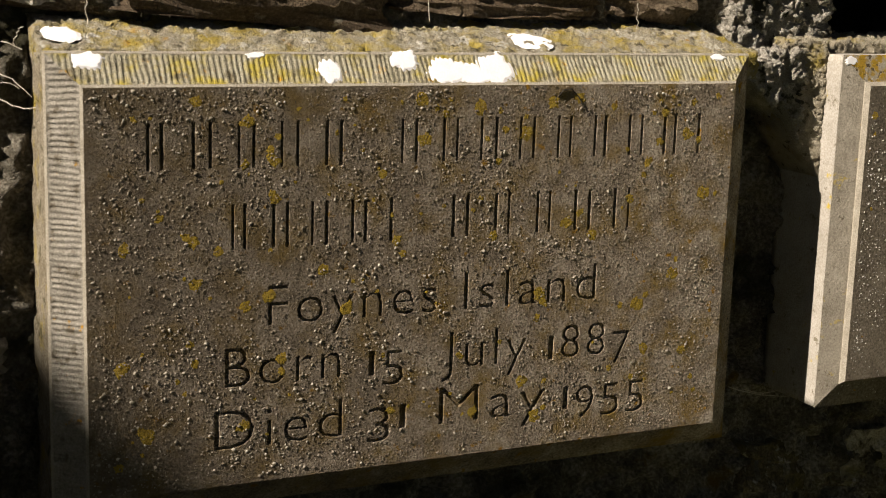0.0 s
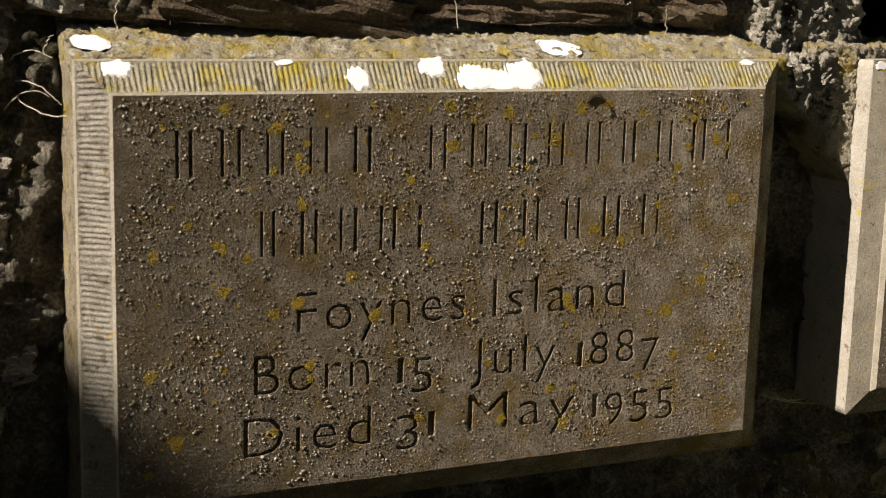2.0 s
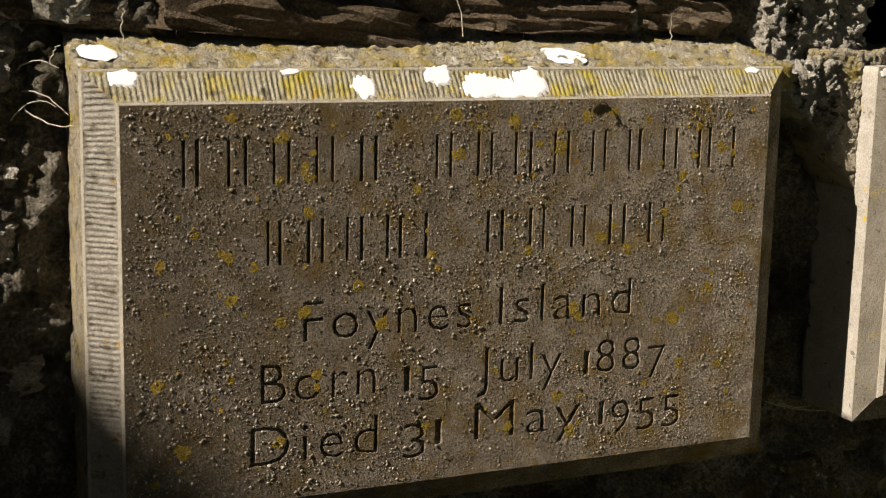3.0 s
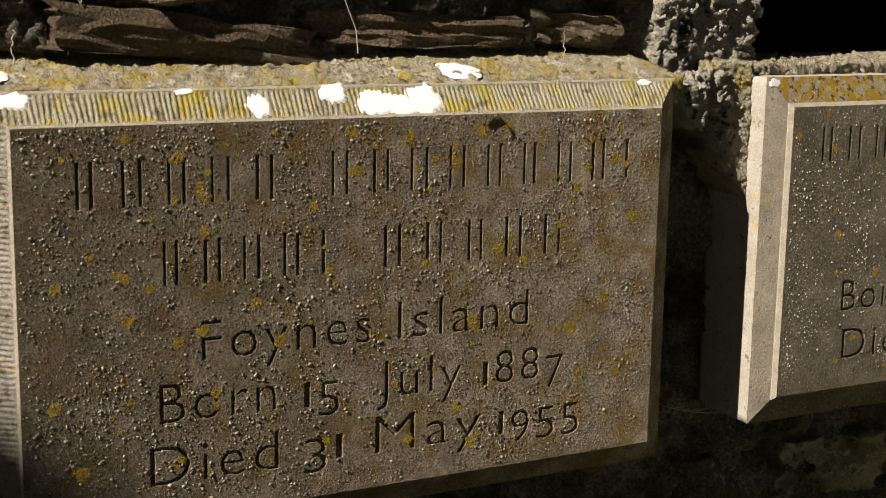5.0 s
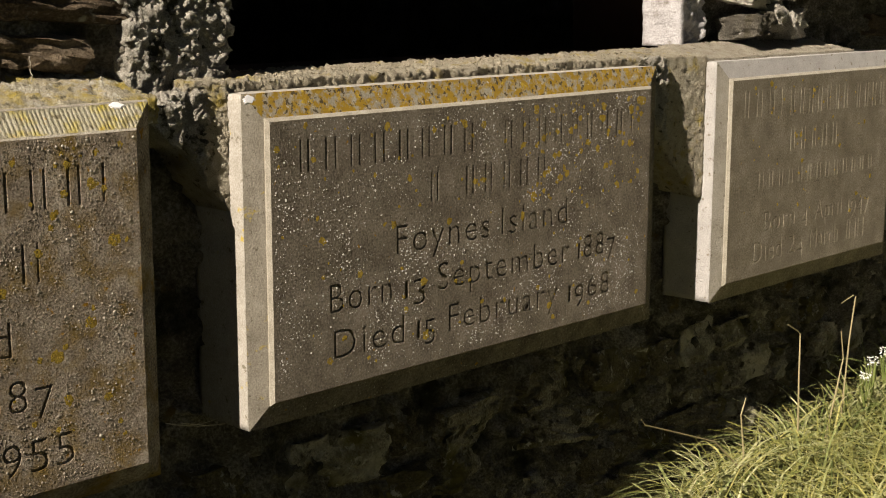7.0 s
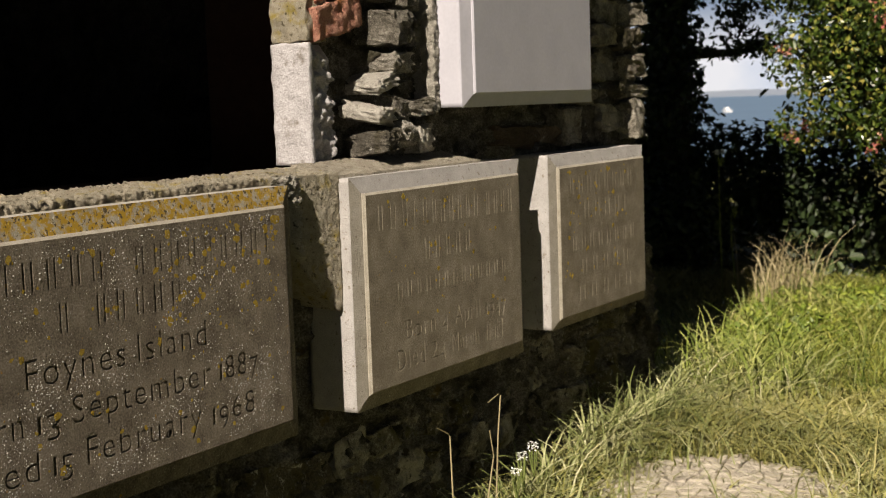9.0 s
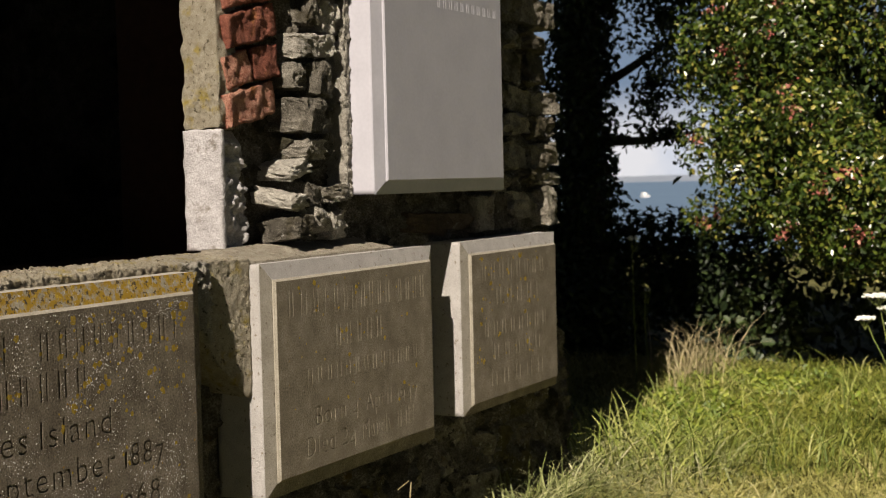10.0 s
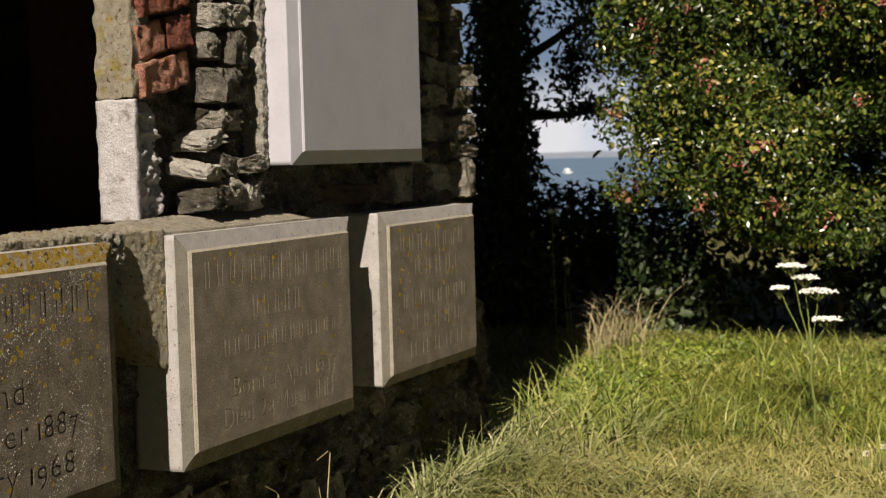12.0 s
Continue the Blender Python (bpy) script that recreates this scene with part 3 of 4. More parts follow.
mortar_piece("mortar_fillet", (1.824, 1.880, 0.034, 0.14, 0.870, 1.040), 0.005, 27, M_crust, "rough whitened mortar lump", 0.0, 0.0036, 60, crumbs=0.014, slant=(1.84, 0.93, 0.8), grain=120)
mortar_piece("mortar_fillet", (2.424, 2.4435, 0.068, 0.13, 1.15, 1.80), 0.004, 28, M_crust, "pale mortar line at the slab's edge", 0.0, 0.004, 40, crumbs=0.009)

# ---- jamb stone and bricks of the window ----
bm = rough_block(None, 2.050, 2.150, WALL + 0.026, WALL + 0.114, 1.052, 1.286, 0.0045, 31, 0.005, 34)
for v in bm.verts:
    u = min(1.0, max(0.0, (v.co.x - 2.062) / 0.02)) * max(0.0, (WALL + 0.07 - v.co.y) / 0.044)
    v.co.y += u * (0.010 + 0.030 * abs(noise.noise(v.co * 28)) + 0.016 * noise.noise(v.co * 75))
    v.co.z -= u * 0.05 * max(0.0, (v.co.z - 1.20) / 0.08) * max(0.0, (v.co.x - 2.08) / 0.07)
part("jamb_stone", bm, M_jamb, wall, "pale dressed jamb stone")


def brick_mesh(length, seed):
    bm = rough_block(None, -length / 2, length / 2, -0.034, 0.034, -0.032, 0.032, 0.0075, seed, 0.006, 55)
    me = bpy.data.meshes.new("brick")
    bm.to_mesh(me)
    bm.free()
    me.materials.append(M_brick)
    return me


bricks = [brick_mesh(0.168, 41), brick_mesh(0.080, 42), brick_mesh(0.082, 43)]
rb = random.Random(5)
z = 1.338
for course in range(12):
    parts = [(bricks[0], 0.0)] if course % 2 == 0 else [(bricks[1], -0.044), (bricks[2], 0.044)]
    for me, dx in parts:
        ob = new("brick", me)
        ob.parent = wall
        c = pose(2.150 + rb.uniform(-0.006, 0.006), WALL + 0.050 + rb.uniform(-0.006, 0.006), z, 0, -13 + rb.uniform(-3, 3), rb.uniform(-3, 3))
        ob.matrix_basis = c @ Matrix.Translation((dx, 0, 0))
    z += 0.077

# ---- rubble stones ----
def stone_mesh(seed, mat, flat):
    rnd = random.Random(seed)
    bm = bmesh.new()
    bmesh.ops.create_cube(bm, size=1)
    bmesh.ops.subdivide_edges(bm, edges=bm.edges[:], cuts=8, use_grid_fill=True)
    off = Vector((rnd.uniform(0, 50), rnd.uniform(0, 50), rnd.uniform(0, 50)))
    for v in bm.verts:
        c = v.co.copy()
        r = max(abs(c.x), abs(c.y), abs(c.z))
        s = c.normalized() * 0.62
        v.co = c.lerp(s, 0.16)
        v.co += noise.noise_vector(c * 1.6 + off) * 0.13 + noise.noise_vector(c * 4.2 + off) * 0.08 + noise.noise_vector(Vector((c.x * 9, c.y * 9, c.z * (4 if flat else 9))) + off) * 0.05
    me = bpy.data.meshes.new("stone")
    bm.to_mesh(me)
    bm.free()
    me.materials.append(mat)
    return me


stones = [stone_mesh(i, M_rubble, False) for i in range(12)]
grey_stones = [stone_mesh(70 + i, M_grey_rubble, False) for i in range(9)]
low_stones = [stone_mesh(80 + i, M_low, False) for i in range(9)]
slabs = [stone_mesh(30 + i, M_slate, True) for i in range(6)]
crusty = [stone_mesh(50 + i, M_crust, False) for i in range(5)]
TAKEN = [(-0.045, 0.80, 0.53, 1.055), (0.80, 1.83, 0.56, 1.06), (1.80, 2.71, 0.56, 1.06), (2.835, 3.445, 0.59, 1.04), (2.435, 3.115, 1.14, 2.1),
         (WIN[0] - 0.01, WIN[1] + 0.03, 1.0, 2.45), (2.04, 2.175, 1.0, 1.29), (2.04, 2.255, 1.27, 2.45), (0.83, 0.97, 1.02, 1.8)]
rs = random.Random(12)


def lay(x0, x1, z0, z1, meshes, heights, widths, proud, tilt=7):
    z = z0
    while z < z1:
        h = rs.uniform(*heights)
        x = x0 - rs.uniform(0, widths[1])
        while x < x1:
            w = rs.uniform(*widths)
            hh = h * rs.uniform(0.65, 1.1)
            cx, cz = x + w / 2, z + h / 2 + rs.uniform(-0.008, 0.008)
            if not any(cx + w * 0.46 > a and cx - w * 0.46 < b and cz + hh * 0.46 > c and cz - hh * 0.46 < d for a, b, c, d in TAKEN) and cx + w / 2 < 3.66 + (0.1 if z < 0.6 else 0):
                ob = new("stone", rs.choice(meshes))
                ob.parent = wall
                deep = 0.10
                ob.matrix_basis = pose(cx, WALL + deep / 2 - rs.uniform(*proud), cz, rs.uniform(-10, 10), rs.uniform(-tilt, tilt), rs.uniform(-14, 14)) @ Matrix.Diagonal((w * 1.02, deep, hh * 1.02, 1))
            x += w + rs.uniform(0.004, 0.02)
        z += h + rs.uniform(0.002, 0.012)


lay(-0.35, 0.84, 1.062, 1.30, slabs, (0.034, 0.055), (0.12, 0.28), (-0.012, 0.012))
lay(-0.35, -0.055, 0.45, 1.06, crusty, (0.03, 0.06), (0.05, 0.12), (-0.025, 0.0))
lay(2.17, 2.45, 1.060, 1.80, grey_stones, (0.026, 0.070), (0.026, 0.080), (0.004, 0.040), 16)
lay(3.10, 3.64, 1.05, 1.80, stones, (0.05, 0.10), (0.08, 0.20), (0.0, 0.03))
lay(2.46, 3.10, 1.05, 1.16, slabs, (0.045, 0.06), (0.10, 0.22), (0.0, 0.012))
lay(0.9, 3.74, 0.16, 0.60, low_stones, (0.05, 0.10), (0.07, 0.22), (-0.025, -0.005))

# ---- white crusts on the tooled plaque ----
def crust(name, cx, cy, cz, rx, ry, tilt, seed, parent):
    """A thin, ragged, slightly domed crust."""
    bm = bmesh.new()
    rings, seg = 4, 44
    centre = bm.verts.new((0, 0, 0.0003))
    rows = []
    for r in range(1, rings + 1):
        row = []
        for s in range(seg):
            a = 2 * math.pi * s / seg
            k = r / rings * (1 + 0.34 * noise.noise(Vector((math.cos(a) * 1.7, math.sin(a) * 1.7, seed * 3.17))) + 0.12 * noise.noise(Vector((math.cos(a) * 5, math.sin(a) * 5, seed * 1.3))) + 0.05 * noise.noise(Vector((math.cos(a) * 14, math.sin(a) * 14, seed * 2.3))))
            row.append(bm.verts.new((rx * k * math.cos(a), ry * k * math.sin(a), 0.0003 * (1 - (r / rings) ** 4) - (0.0012 if r == rings else 0))))
        rows.append(row)
    for s in range(seg):
        t = (s + 1) % seg
        bm.faces.new((centre, rows[0][s], rows[0][t]))
        for r in range(rings - 1):
            bm.faces.new((rows[r][s], rows[r + 1][s], rows[r + 1][t], rows[r][t]))
    for v in bm.verts:
        v.co = Matrix.Rotation(radians(tilt), 3, "X") @ v.co + Vector((cx, cy, cz))
    return part(name, bm, M_white, parent, "white crust of lichen")


SLOPE = math.degrees(math.atan2(0.028, 0.022))
for i, (cx, v, rx, ry) in enumerate(((0.011, 0.80, 0.018, 0.010), (0.178, 0.97, 0.012, 0.004), (0.253, 0.42, 0.013, 0.016), (0.339, 0.80, 0.017, 0.014), (0.386, 0.45, 0.025, 0.019), (0.412, 0.30, 0.024, 0.013), (0.440, 0.48, 0.024, 0.020), (0.738, 0.93, 0.012, 0.005))):
    ob = crust("crust", cx, 0.0, 0.0, rx, ry, SLOPE, i + 1, p1)
    ob.location = (0, 0.0042 + 0.0218 * v - 0.0003, 1.0 + 0.028 * v + 0.0002 - 0.588)
for i, (cx, y, rx, ry) in enumerate(((-0.004, 0.070, 0.018, 0.022), (0.508, 0.060, 0.026, 0.026))):
    ob = crust("crust", cx, y, 1.0318 + (y - 0.0285) * 0.31, rx, ry, 17, i + 20, wall)
ob = crust("crust", 0.927, 0.0122, 1.0235, 0.010, 0.006, 76, 31, wall)


from mathutils.bvhtree import BVHTree


def grains(parent, x0, x1, z0, z1, count, seed, radii, mat, label, gather=0.5):
    """Little crusty grains standing on a slab's face."""
    rnd = np.random.default_rng(seed)
    verts, faces = [], []
    made = 0
    face = next(c for c in parent.children if c.name.startswith("panel")).data
    tree_of = BVHTree.FromPolygons([v.co for v in face.vertices], [tuple(f.vertices) for f in face.polygons])

    def sunk(x, z):
        hit = tree_of.ray_cast(Vector((x, -0.01, z)) - parent.location, Vector((0, 1, 0)))[0]
        return hit is None or hit.y > 0.00005
    while made < count:
        n = 400
        gx, gz = rnd.uniform(x0, x1, n), rnd.uniform(z0, z1, n)
        keep = fractal(np.stack([gx * 14, gx * 0 + seed, gz * 14], 1), 3, seed) > rnd.uniform(0.3, 0.3 + gather, n)
        for x, z in zip(gx[keep], gz[keep]):
            r = radii[0] + (radii[1] - radii[0]) * rnd.random() ** 3
            if sunk(x, z) or sunk(x - r, z) or sunk(x + r, z) or sunk(x + 2.2 * r, z):
                continue
            b = len(verts)
            k = 6
            a0 = rnd.uniform(0, 6.28)
            st = rnd.uniform(0.6, 1.4)
            for h, s in ((0.0004, 1.0), (-r * 0.42, 0.72)):
                for i in range(k):
                    a = a0 + 6.283 * i / k
                    q = s * r * (1 + rnd.uniform(-0.45, 0.45))
                    verts.append((x + q * math.cos(a) * st, h, z + q * math.sin(a)))
            verts.append((x, -r * 0.62, z))
            for i in range(k):
                j = (i + 1) % k
                faces.append((b + i, b + j, b + k + j, b + k + i))
                faces.append((b + k + i, b + k + j, b + 2 * k))
            made += 1
    me = mesh_from("grit", np.array(verts) - np.array(parent.location), faces, mat, True)
    return tagged(part("grit", me, mat, parent, label), kind="stuff")


M_grain = material("grey_crust_grain", [(0.2, (0.16, 0.13, 0.09)), (0.5, (0.30, 0.26, 0.20)), (0.8, (0.5, 0.46, 0.38))], 30, 0.95, 0.3, 300, island=0.6)
M_pale_grain = material("pale_crust_grain", [(0.2, (0.42, 0.40, 0.35)), (0.7, (0.70, 0.68, 0.62))], 30, 0.95, 0.3, 300, island=0.4)
M_grit = material("brown_grit", [(0.2, (0.13, 0.105, 0.072)), (0.5, (0.25, 0.205, 0.15)), (0.8, (0.44, 0.385, 0.30))], 30, 0.95, 0.3, 300, island=0.6)
grains(p1, 0.006, 0.744, 0.594, 0.995, 3600, 4, (0.0005, 0.0021), M_grain, "pale crusty grains on the stone")
grains(p1, 0.004, 0.746, 0.592, 0.996, 12500, 14, (0.0005, 0.0014), M_grit, "gritty weathered surface of the stone", 0.15)
grains(p2, 0.955, 1.777, 0.63, 0.99, 4600, 7, (0.0005, 0.0016), M_pale_grain, "pale specks of lichen on the stone")
grains(p2, 0.949, 1.783, 0.621, 0.994, 13000, 15, (0.0003, 0.0012), M_grey, "gritty weathered surface of the stone", 0.15)

# orange lichen rosettes
M_rosette = material("orange_lichen", [(0.32, (0.14, 0.095, 0.02)), (0.5, (0.38, 0.255, 0.025)), (0.68, (0.60, 0.45, 0.08))], 90, 0.95, 1.0, 260, distance=0.006, fine=0.6)


def rosette_mesh(seed):
    bm = bmesh.new()
    rings, seg = 4, 18
    rows = [[bm.verts.new((0, -0.08, 0))] * seg]
    for r in range(1, rings + 1):
        row = []
        for q in range(seg):
            a = 2 * math.pi * q / seg
            d = Vector((math.cos(a), math.sin(a), seed * 2.7))
            k = r / rings * (1 + 0.45 * noise.noise(d * 1.5) + 0.4 * noise.noise(d * 4.0))
            row.append(bm.verts.new((k * d.x, 0.04 if r == rings else -0.10 - 0.10 * noise.noise(Vector((k * d.x * 3, k * d.y * 3, seed))), k * d.y)))
        rows.append(row)
    for r in range(rings):
        for q in range(seg):
            t = (q + 1) % seg
            quad = [rows[r][q], rows[r + 1][q], rows[r + 1][t], rows[r][t]]
            bm.faces.new(quad if r else quad[:3])
    me = bpy.data.meshes.new("rosette")
    bm.to_mesh(me)
    bm.free()
    me.materials.append(M_rosette)
    return me


rosette_kinds = [rosette_mesh(i) for i in range(10)]


def rosettes(parent, x0, x1, z0, z1, count, seed, top_bias, radii=(0.003, 0.011)):
    rnd = random.Random(seed)
    for i in range(count):
        r = radii[0] + (radii[1] - radii[0]) * rnd.random() ** 2
        ob = new("rosette", rnd.choice(rosette_kinds))
        ob.parent = parent
        z = z1 - (z1 - z0) * rnd.random() ** top_bias
        ob.matrix_basis = Matrix.LocRotScale(Vector((rnd.uniform(x0, x1), 0, z)) - parent.location, Euler((0, rnd.uniform(0, 6.28), 0)), (r, 0.0018, r * rnd.uniform(0.7, 1.1)))


rosettes(p1, 0.03, 0.73, 0.62, 0.985, 150, 3, 1.7, (0.0018, 0.0085))
rosettes(p2, 0.96, 1.77, 0.64, 0.985, 120, 5, 1.6, (0.0018, 0.0075))
rosettes(p2, 1.45, 1.77, 0.83, 0.985, 90, 45, 1.5, (0.0018, 0.0085))
rosettes(p3, 2.08, 2.62, 0.70, 0.985, 55, 19, 1.6, (0.002, 0.006))
rosettes(p4, 2.90, 3.3, 0.72, 0.985, 60, 9, 1.4, (0.003, 0.009))

# ---- sea, far shore, clouds ----
M_sea = material("sea_water", [(0.3, (0.10, 0.16, 0.25)), (0.7, (0.13, 0.20, 0.29))], 0.05, 0.55, 0.3, 0.8)
bm = bmesh.new()
bmesh.ops.create_circle(bm, cap_ends=True, segments=64, radius=3800, matrix=Matrix.Translation((0, 0, -3.0)))
tagged(part("water", bm, M_sea), "calm blue sea in the distance", "water", kind="structure")
M_hill = material("haze_blue_hills", [(0.3, (0.20, 0.24, 0.31)), (0.7, (0.28, 0.32, 0.38))], 0.01, 1.0, 0.0)
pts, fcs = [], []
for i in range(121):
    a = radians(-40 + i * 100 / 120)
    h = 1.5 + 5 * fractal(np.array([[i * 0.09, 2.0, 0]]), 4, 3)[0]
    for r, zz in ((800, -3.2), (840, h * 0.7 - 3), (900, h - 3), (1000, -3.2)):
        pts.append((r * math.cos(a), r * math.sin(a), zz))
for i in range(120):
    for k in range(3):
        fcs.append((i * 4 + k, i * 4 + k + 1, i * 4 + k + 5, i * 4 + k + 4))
tagged(new("backdrop", mesh_from("backdrop", pts, fcs, M_hill, True)), "low hills of the far shore, haze put into their colour", "hills", kind="structure")

M_cloud = bpy.data.materials.new("cloud_bank")
M_cloud.use_nodes = True
cn = M_cloud.node_tree
em = cn.nodes.new("ShaderNodeEmission")
ns = cn.nodes.new("ShaderNodeTexNoise")
ns.inputs["Scale"].default_value, ns.inputs["Detail"].default_value = 0.003, 6
cg = cn.nodes.new("ShaderNodeNewGeometry")
cr = cn.nodes.new("ShaderNodeValToRGB")
cr.color_ramp.elements[0].position, cr.color_ramp.elements[0].color = 0.35, (0.42, 0.56, 0.78, 1)
cr.color_ramp.elements[1].position, cr.color_ramp.elements[1].color = 0.6, (0.82, 0.86, 0.92, 1)
cn.links.new(cg.outputs["Position"], ns.inputs["Vector"])
cn.links.new(ns.outputs[0], cr.inputs[0])
sz = cn.nodes.new("ShaderNodeSeparateXYZ")
cn.links.new(cg.outputs["Position"], sz.inputs[0])
up = cn.nodes.new("ShaderNodeMapRange")
up.inputs[1].default_value, up.inputs[2].default_value = 60, 190
cn.links.new(sz.outputs[2], up.inputs[0])
cm = cn.nodes.new("ShaderNodeMix")
cm.data_type = "RGBA"
cn.links.new(up.outputs[0], cm.inputs[0])
cn.links.new(cr.outputs[0], cm.inputs[6])
cm.inputs[7].default_value = (0.20, 0.29, 0.42, 1)
cn.links.new(cm.outputs[2], em.inputs[0])
em.inputs[1].default_value = 0.62
cn.links.new(em.outputs[0], cn.nodes["Material Output"].inputs[0])
pts = [(3000 * math.cos(radians(a)), 3000 * math.sin(radians(a)), zz) for a in range(-50, 61, 2) for zz in (-5, 900)]
fcs = [(2 * i, 2 * i + 2, 2 * i + 3, 2 * i + 1) for i in range(len(pts) // 2 - 1)]
tagged(new("backdrop", mesh_from("backdrop", pts, fcs, M_cloud)), "bank of white summer cloud over the sea", "clouds", kind="structure")

# ---- boat ----
M_boat = material("white_boat_paint", [(0.3, (0.75, 0.75, 0.75)), (0.7, (0.82, 0.82, 0.82))], 4, 0.4, 0.0)
boat = tagged(new("boat"), "small white motor boat on the sea", "boat")
boat.matrix_basis = pose(247, 84, -3.0, 0, 0, 40)
bm = bmesh.new()
v = box(bm, -1.7, 1.7, -0.6, 0.6, -0.2, 0.45)
for k in v:
    if k.co.x > 0:
        k.co.y *= 0.25
    if k.co.z < 0:
        k.co.x *= 0.85
bmesh.ops.bevel(bm, geom=bm.edges[:], offset=0.08, segments=2, affect="EDGES")
part("hull", bm, M_boat, boat)
bm = bmesh.new()
box(bm, -0.9, 0.4, -0.4, 0.4, 0.45, 0.95)
bmesh.ops.bevel(bm, geom=bm.edges[:], offset=0.1, segments=2, affect="EDGES")
part("cabin", bm, M_boat, boat)


# ---- leaves, branches ----
def leaf_material(name, colours, rough=0.45, island=0.9, scale=3):
    m = material(name, colours, scale, rough, 0.0, island=island, fine=0.1)
    b = m.node_tree.nodes["Principled BSDF"]
    b.inputs["Specular IOR Level"].default_value = 0.5
    b.inputs["Transmission Weight"].default_value = 0.0
    return m


M_leaf = leaf_material("glossy_bush_leaf", [(0.15, (0.014, 0.028, 0.005)), (0.5, (0.036, 0.062, 0.009)), (0.8, (0.10, 0.13, 0.018)), (0.97, (0.30, 0.26, 0.06))], 0.30)
M_pink = leaf_material("red_tinged_leaf", [(0.2, (0.18, 0.04, 0.03)), (0.6, (0.36, 0.11, 0.09)), (0.9, (0.48, 0.25, 0.17))], 0.5)
M_dark_leaf = leaf_material("dark_ivy_and_shade_leaf", [(0.2, (0.01, 0.02, 0.006)), (0.6, (0.03, 0.05, 0.012)), (0.9, (0.05, 0.075, 0.02))], 0.5)
M_bark = material("dark_bark", [(0.3, (0.03, 0.025, 0.018)), (0.7, (0.09, 0.075, 0.055))], 14, 0.95, 1.0, 40, distance=0.02)
M_twig = material("grey_twig", [(0.3, (0.10, 0.09, 0.06)), (0.7, (0.22, 0.20, 0.14))], 14, 0.95, 0.6, 60)


def leaf_cloud(name, clumps, count, size, mat, seed, shell=0.45, droop=0.3):
    """Folded leaves spread through the outer part of rounded clumps (centre, radii)."""
    rnd = np.random.default_rng(seed)
    w = np.array([c[1][0] * c[1][1] * c[1][2] for c in clumps]) ** 0.67
    pick = rnd.choice(len(clumps), count, p=w / w.sum())
    cen = np.array([c[0] for c in clumps])[pick]
    rad = np.array([c[1] for c in clumps])[pick]
    d = rnd.normal(size=(count, 3))
    d /= np.linalg.norm(d, axis=1)[:, None]
    r = (1 - shell * rnd.random(count) ** 1.5) * (0.85 + 0.4 * fractal(d * 2.2 + cen, 3, seed))
    p = cen + d * rad * r[:, None]
    nrm = d + rnd.normal(size=(count, 3)) * 0.7 + np.array([0, 0, 0.35])
    nrm /= np.linalg.norm(nrm, axis=1)[:, None]
    t = rnd.normal(size=(count, 3)) + np.array([0, 0, -droop])
    t -= nrm * (t * nrm).sum(1)[:, None]
    t /= np.linalg.norm(t, axis=1)[:, None]
    s = np.cross(nrm, t)
    L = (size * (0.6 + 0.8 * rnd.random(count)))[:, None]
    rise = nrm * L * 0.10
    ring = [p, p + t * L * 0.28 + s * L * 0.26 + rise, p + t * L * 0.72 + s * L * 0.24 + rise, p + t * L, p + t * L * 0.72 - s * L * 0.24 + rise, p + t * L * 0.28 - s * L * 0.26 + rise]
    verts = np.stack(ring, 1).reshape(-1, 3)
    idx = np.arange(count)[:, None] * 6
    faces = np.concatenate([idx + np.array([[0, 1, 2, 3]]), idx + np.array([[0, 3, 4, 5]])], 0)
    return mesh_from(name, verts, faces.tolist(), mat)


def tube(bm, path, r0, r1, sides=8, wobble=0.0):
    rings = []
    n = len(path)
    for i, p in enumerate(path):
        p = Vector(p)
        d = (Vector(path[min(i + 1, n - 1)]) - Vector(path[max(i - 1, 0)])).normalized()
        u = d.orthogonal().normalized()
        w = d.cross(u)
        r = r0 + (r1 - r0) * i / (n - 1)
        rings.append([bm.verts.new(p + (u * math.cos(k * 2 * math.pi / sides) + w * math.sin(k * 2 * math.pi / sides)) * r * (1 + wobble * noise.noise(p * 5 + Vector((k, k * 2, 0))))) for k in range(sides)])
    for a, b in zip(rings, rings[1:]):
        for k in range(sides):
            bm.faces.new((a[k], a[(k + 1) % sides], b[(k + 1) % sides], b[k]))
    bm.faces.new(rings[0][::-1])
    bm.faces.new(rings[-1])


def bent(a, b, sag, n=7, jit=0.0, seed=0):
    rnd = random.Random(seed)
    a, b = Vector(a), Vector(b)
    return [a.lerp(b, i / (n - 1)) + Vector((rnd.uniform(-jit, jit), rnd.uniform(-jit, jit), sag * 4 * (i / (n - 1)) * (1 - i / (n - 1)))) for i in range(n)]


# flowering bush
bush = tagged(new("bush"), "broad leafy bush with red-tinged shoots in full sun", "bush")
bush.location = (8.0, -0.4, GROUND)
inv_b = Matrix.Translation(-bush.location)
clumps = []
rc = random.Random(8)
for i in range(110):
    y = rc.uniform(-2.5, 0.86)
    zc = 0.74 + 2.4 * rc.random() ** 1.1
    bulge = 0.35 * math.sin(y * 2.3 + zc * 1.7) + 0.25 * math.sin(y * 5.1 - zc * 3.3)
    x = 7.05 + 0.10 * abs(y + 0.6) + 0.08 * (zc - 1.2) ** 2 - 0.45 * bulge + rc.uniform(-0.2, 0.25)
    s = rc.uniform(0.15, 0.36)
    clumps.append(((x, y, zc), (s * 0.9, s, s * 0.8)))
clumps += [((8.5, -1.0, 1.7), (0.5, 1.9, 1.5)), ((8.3, 0.2, 1.4), (0.4, 0.7, 0.8))]
me = leaf_cloud("crown", clumps, 160000, 0.029, M_leaf, 3, 0.6)
me.transform(inv_b)
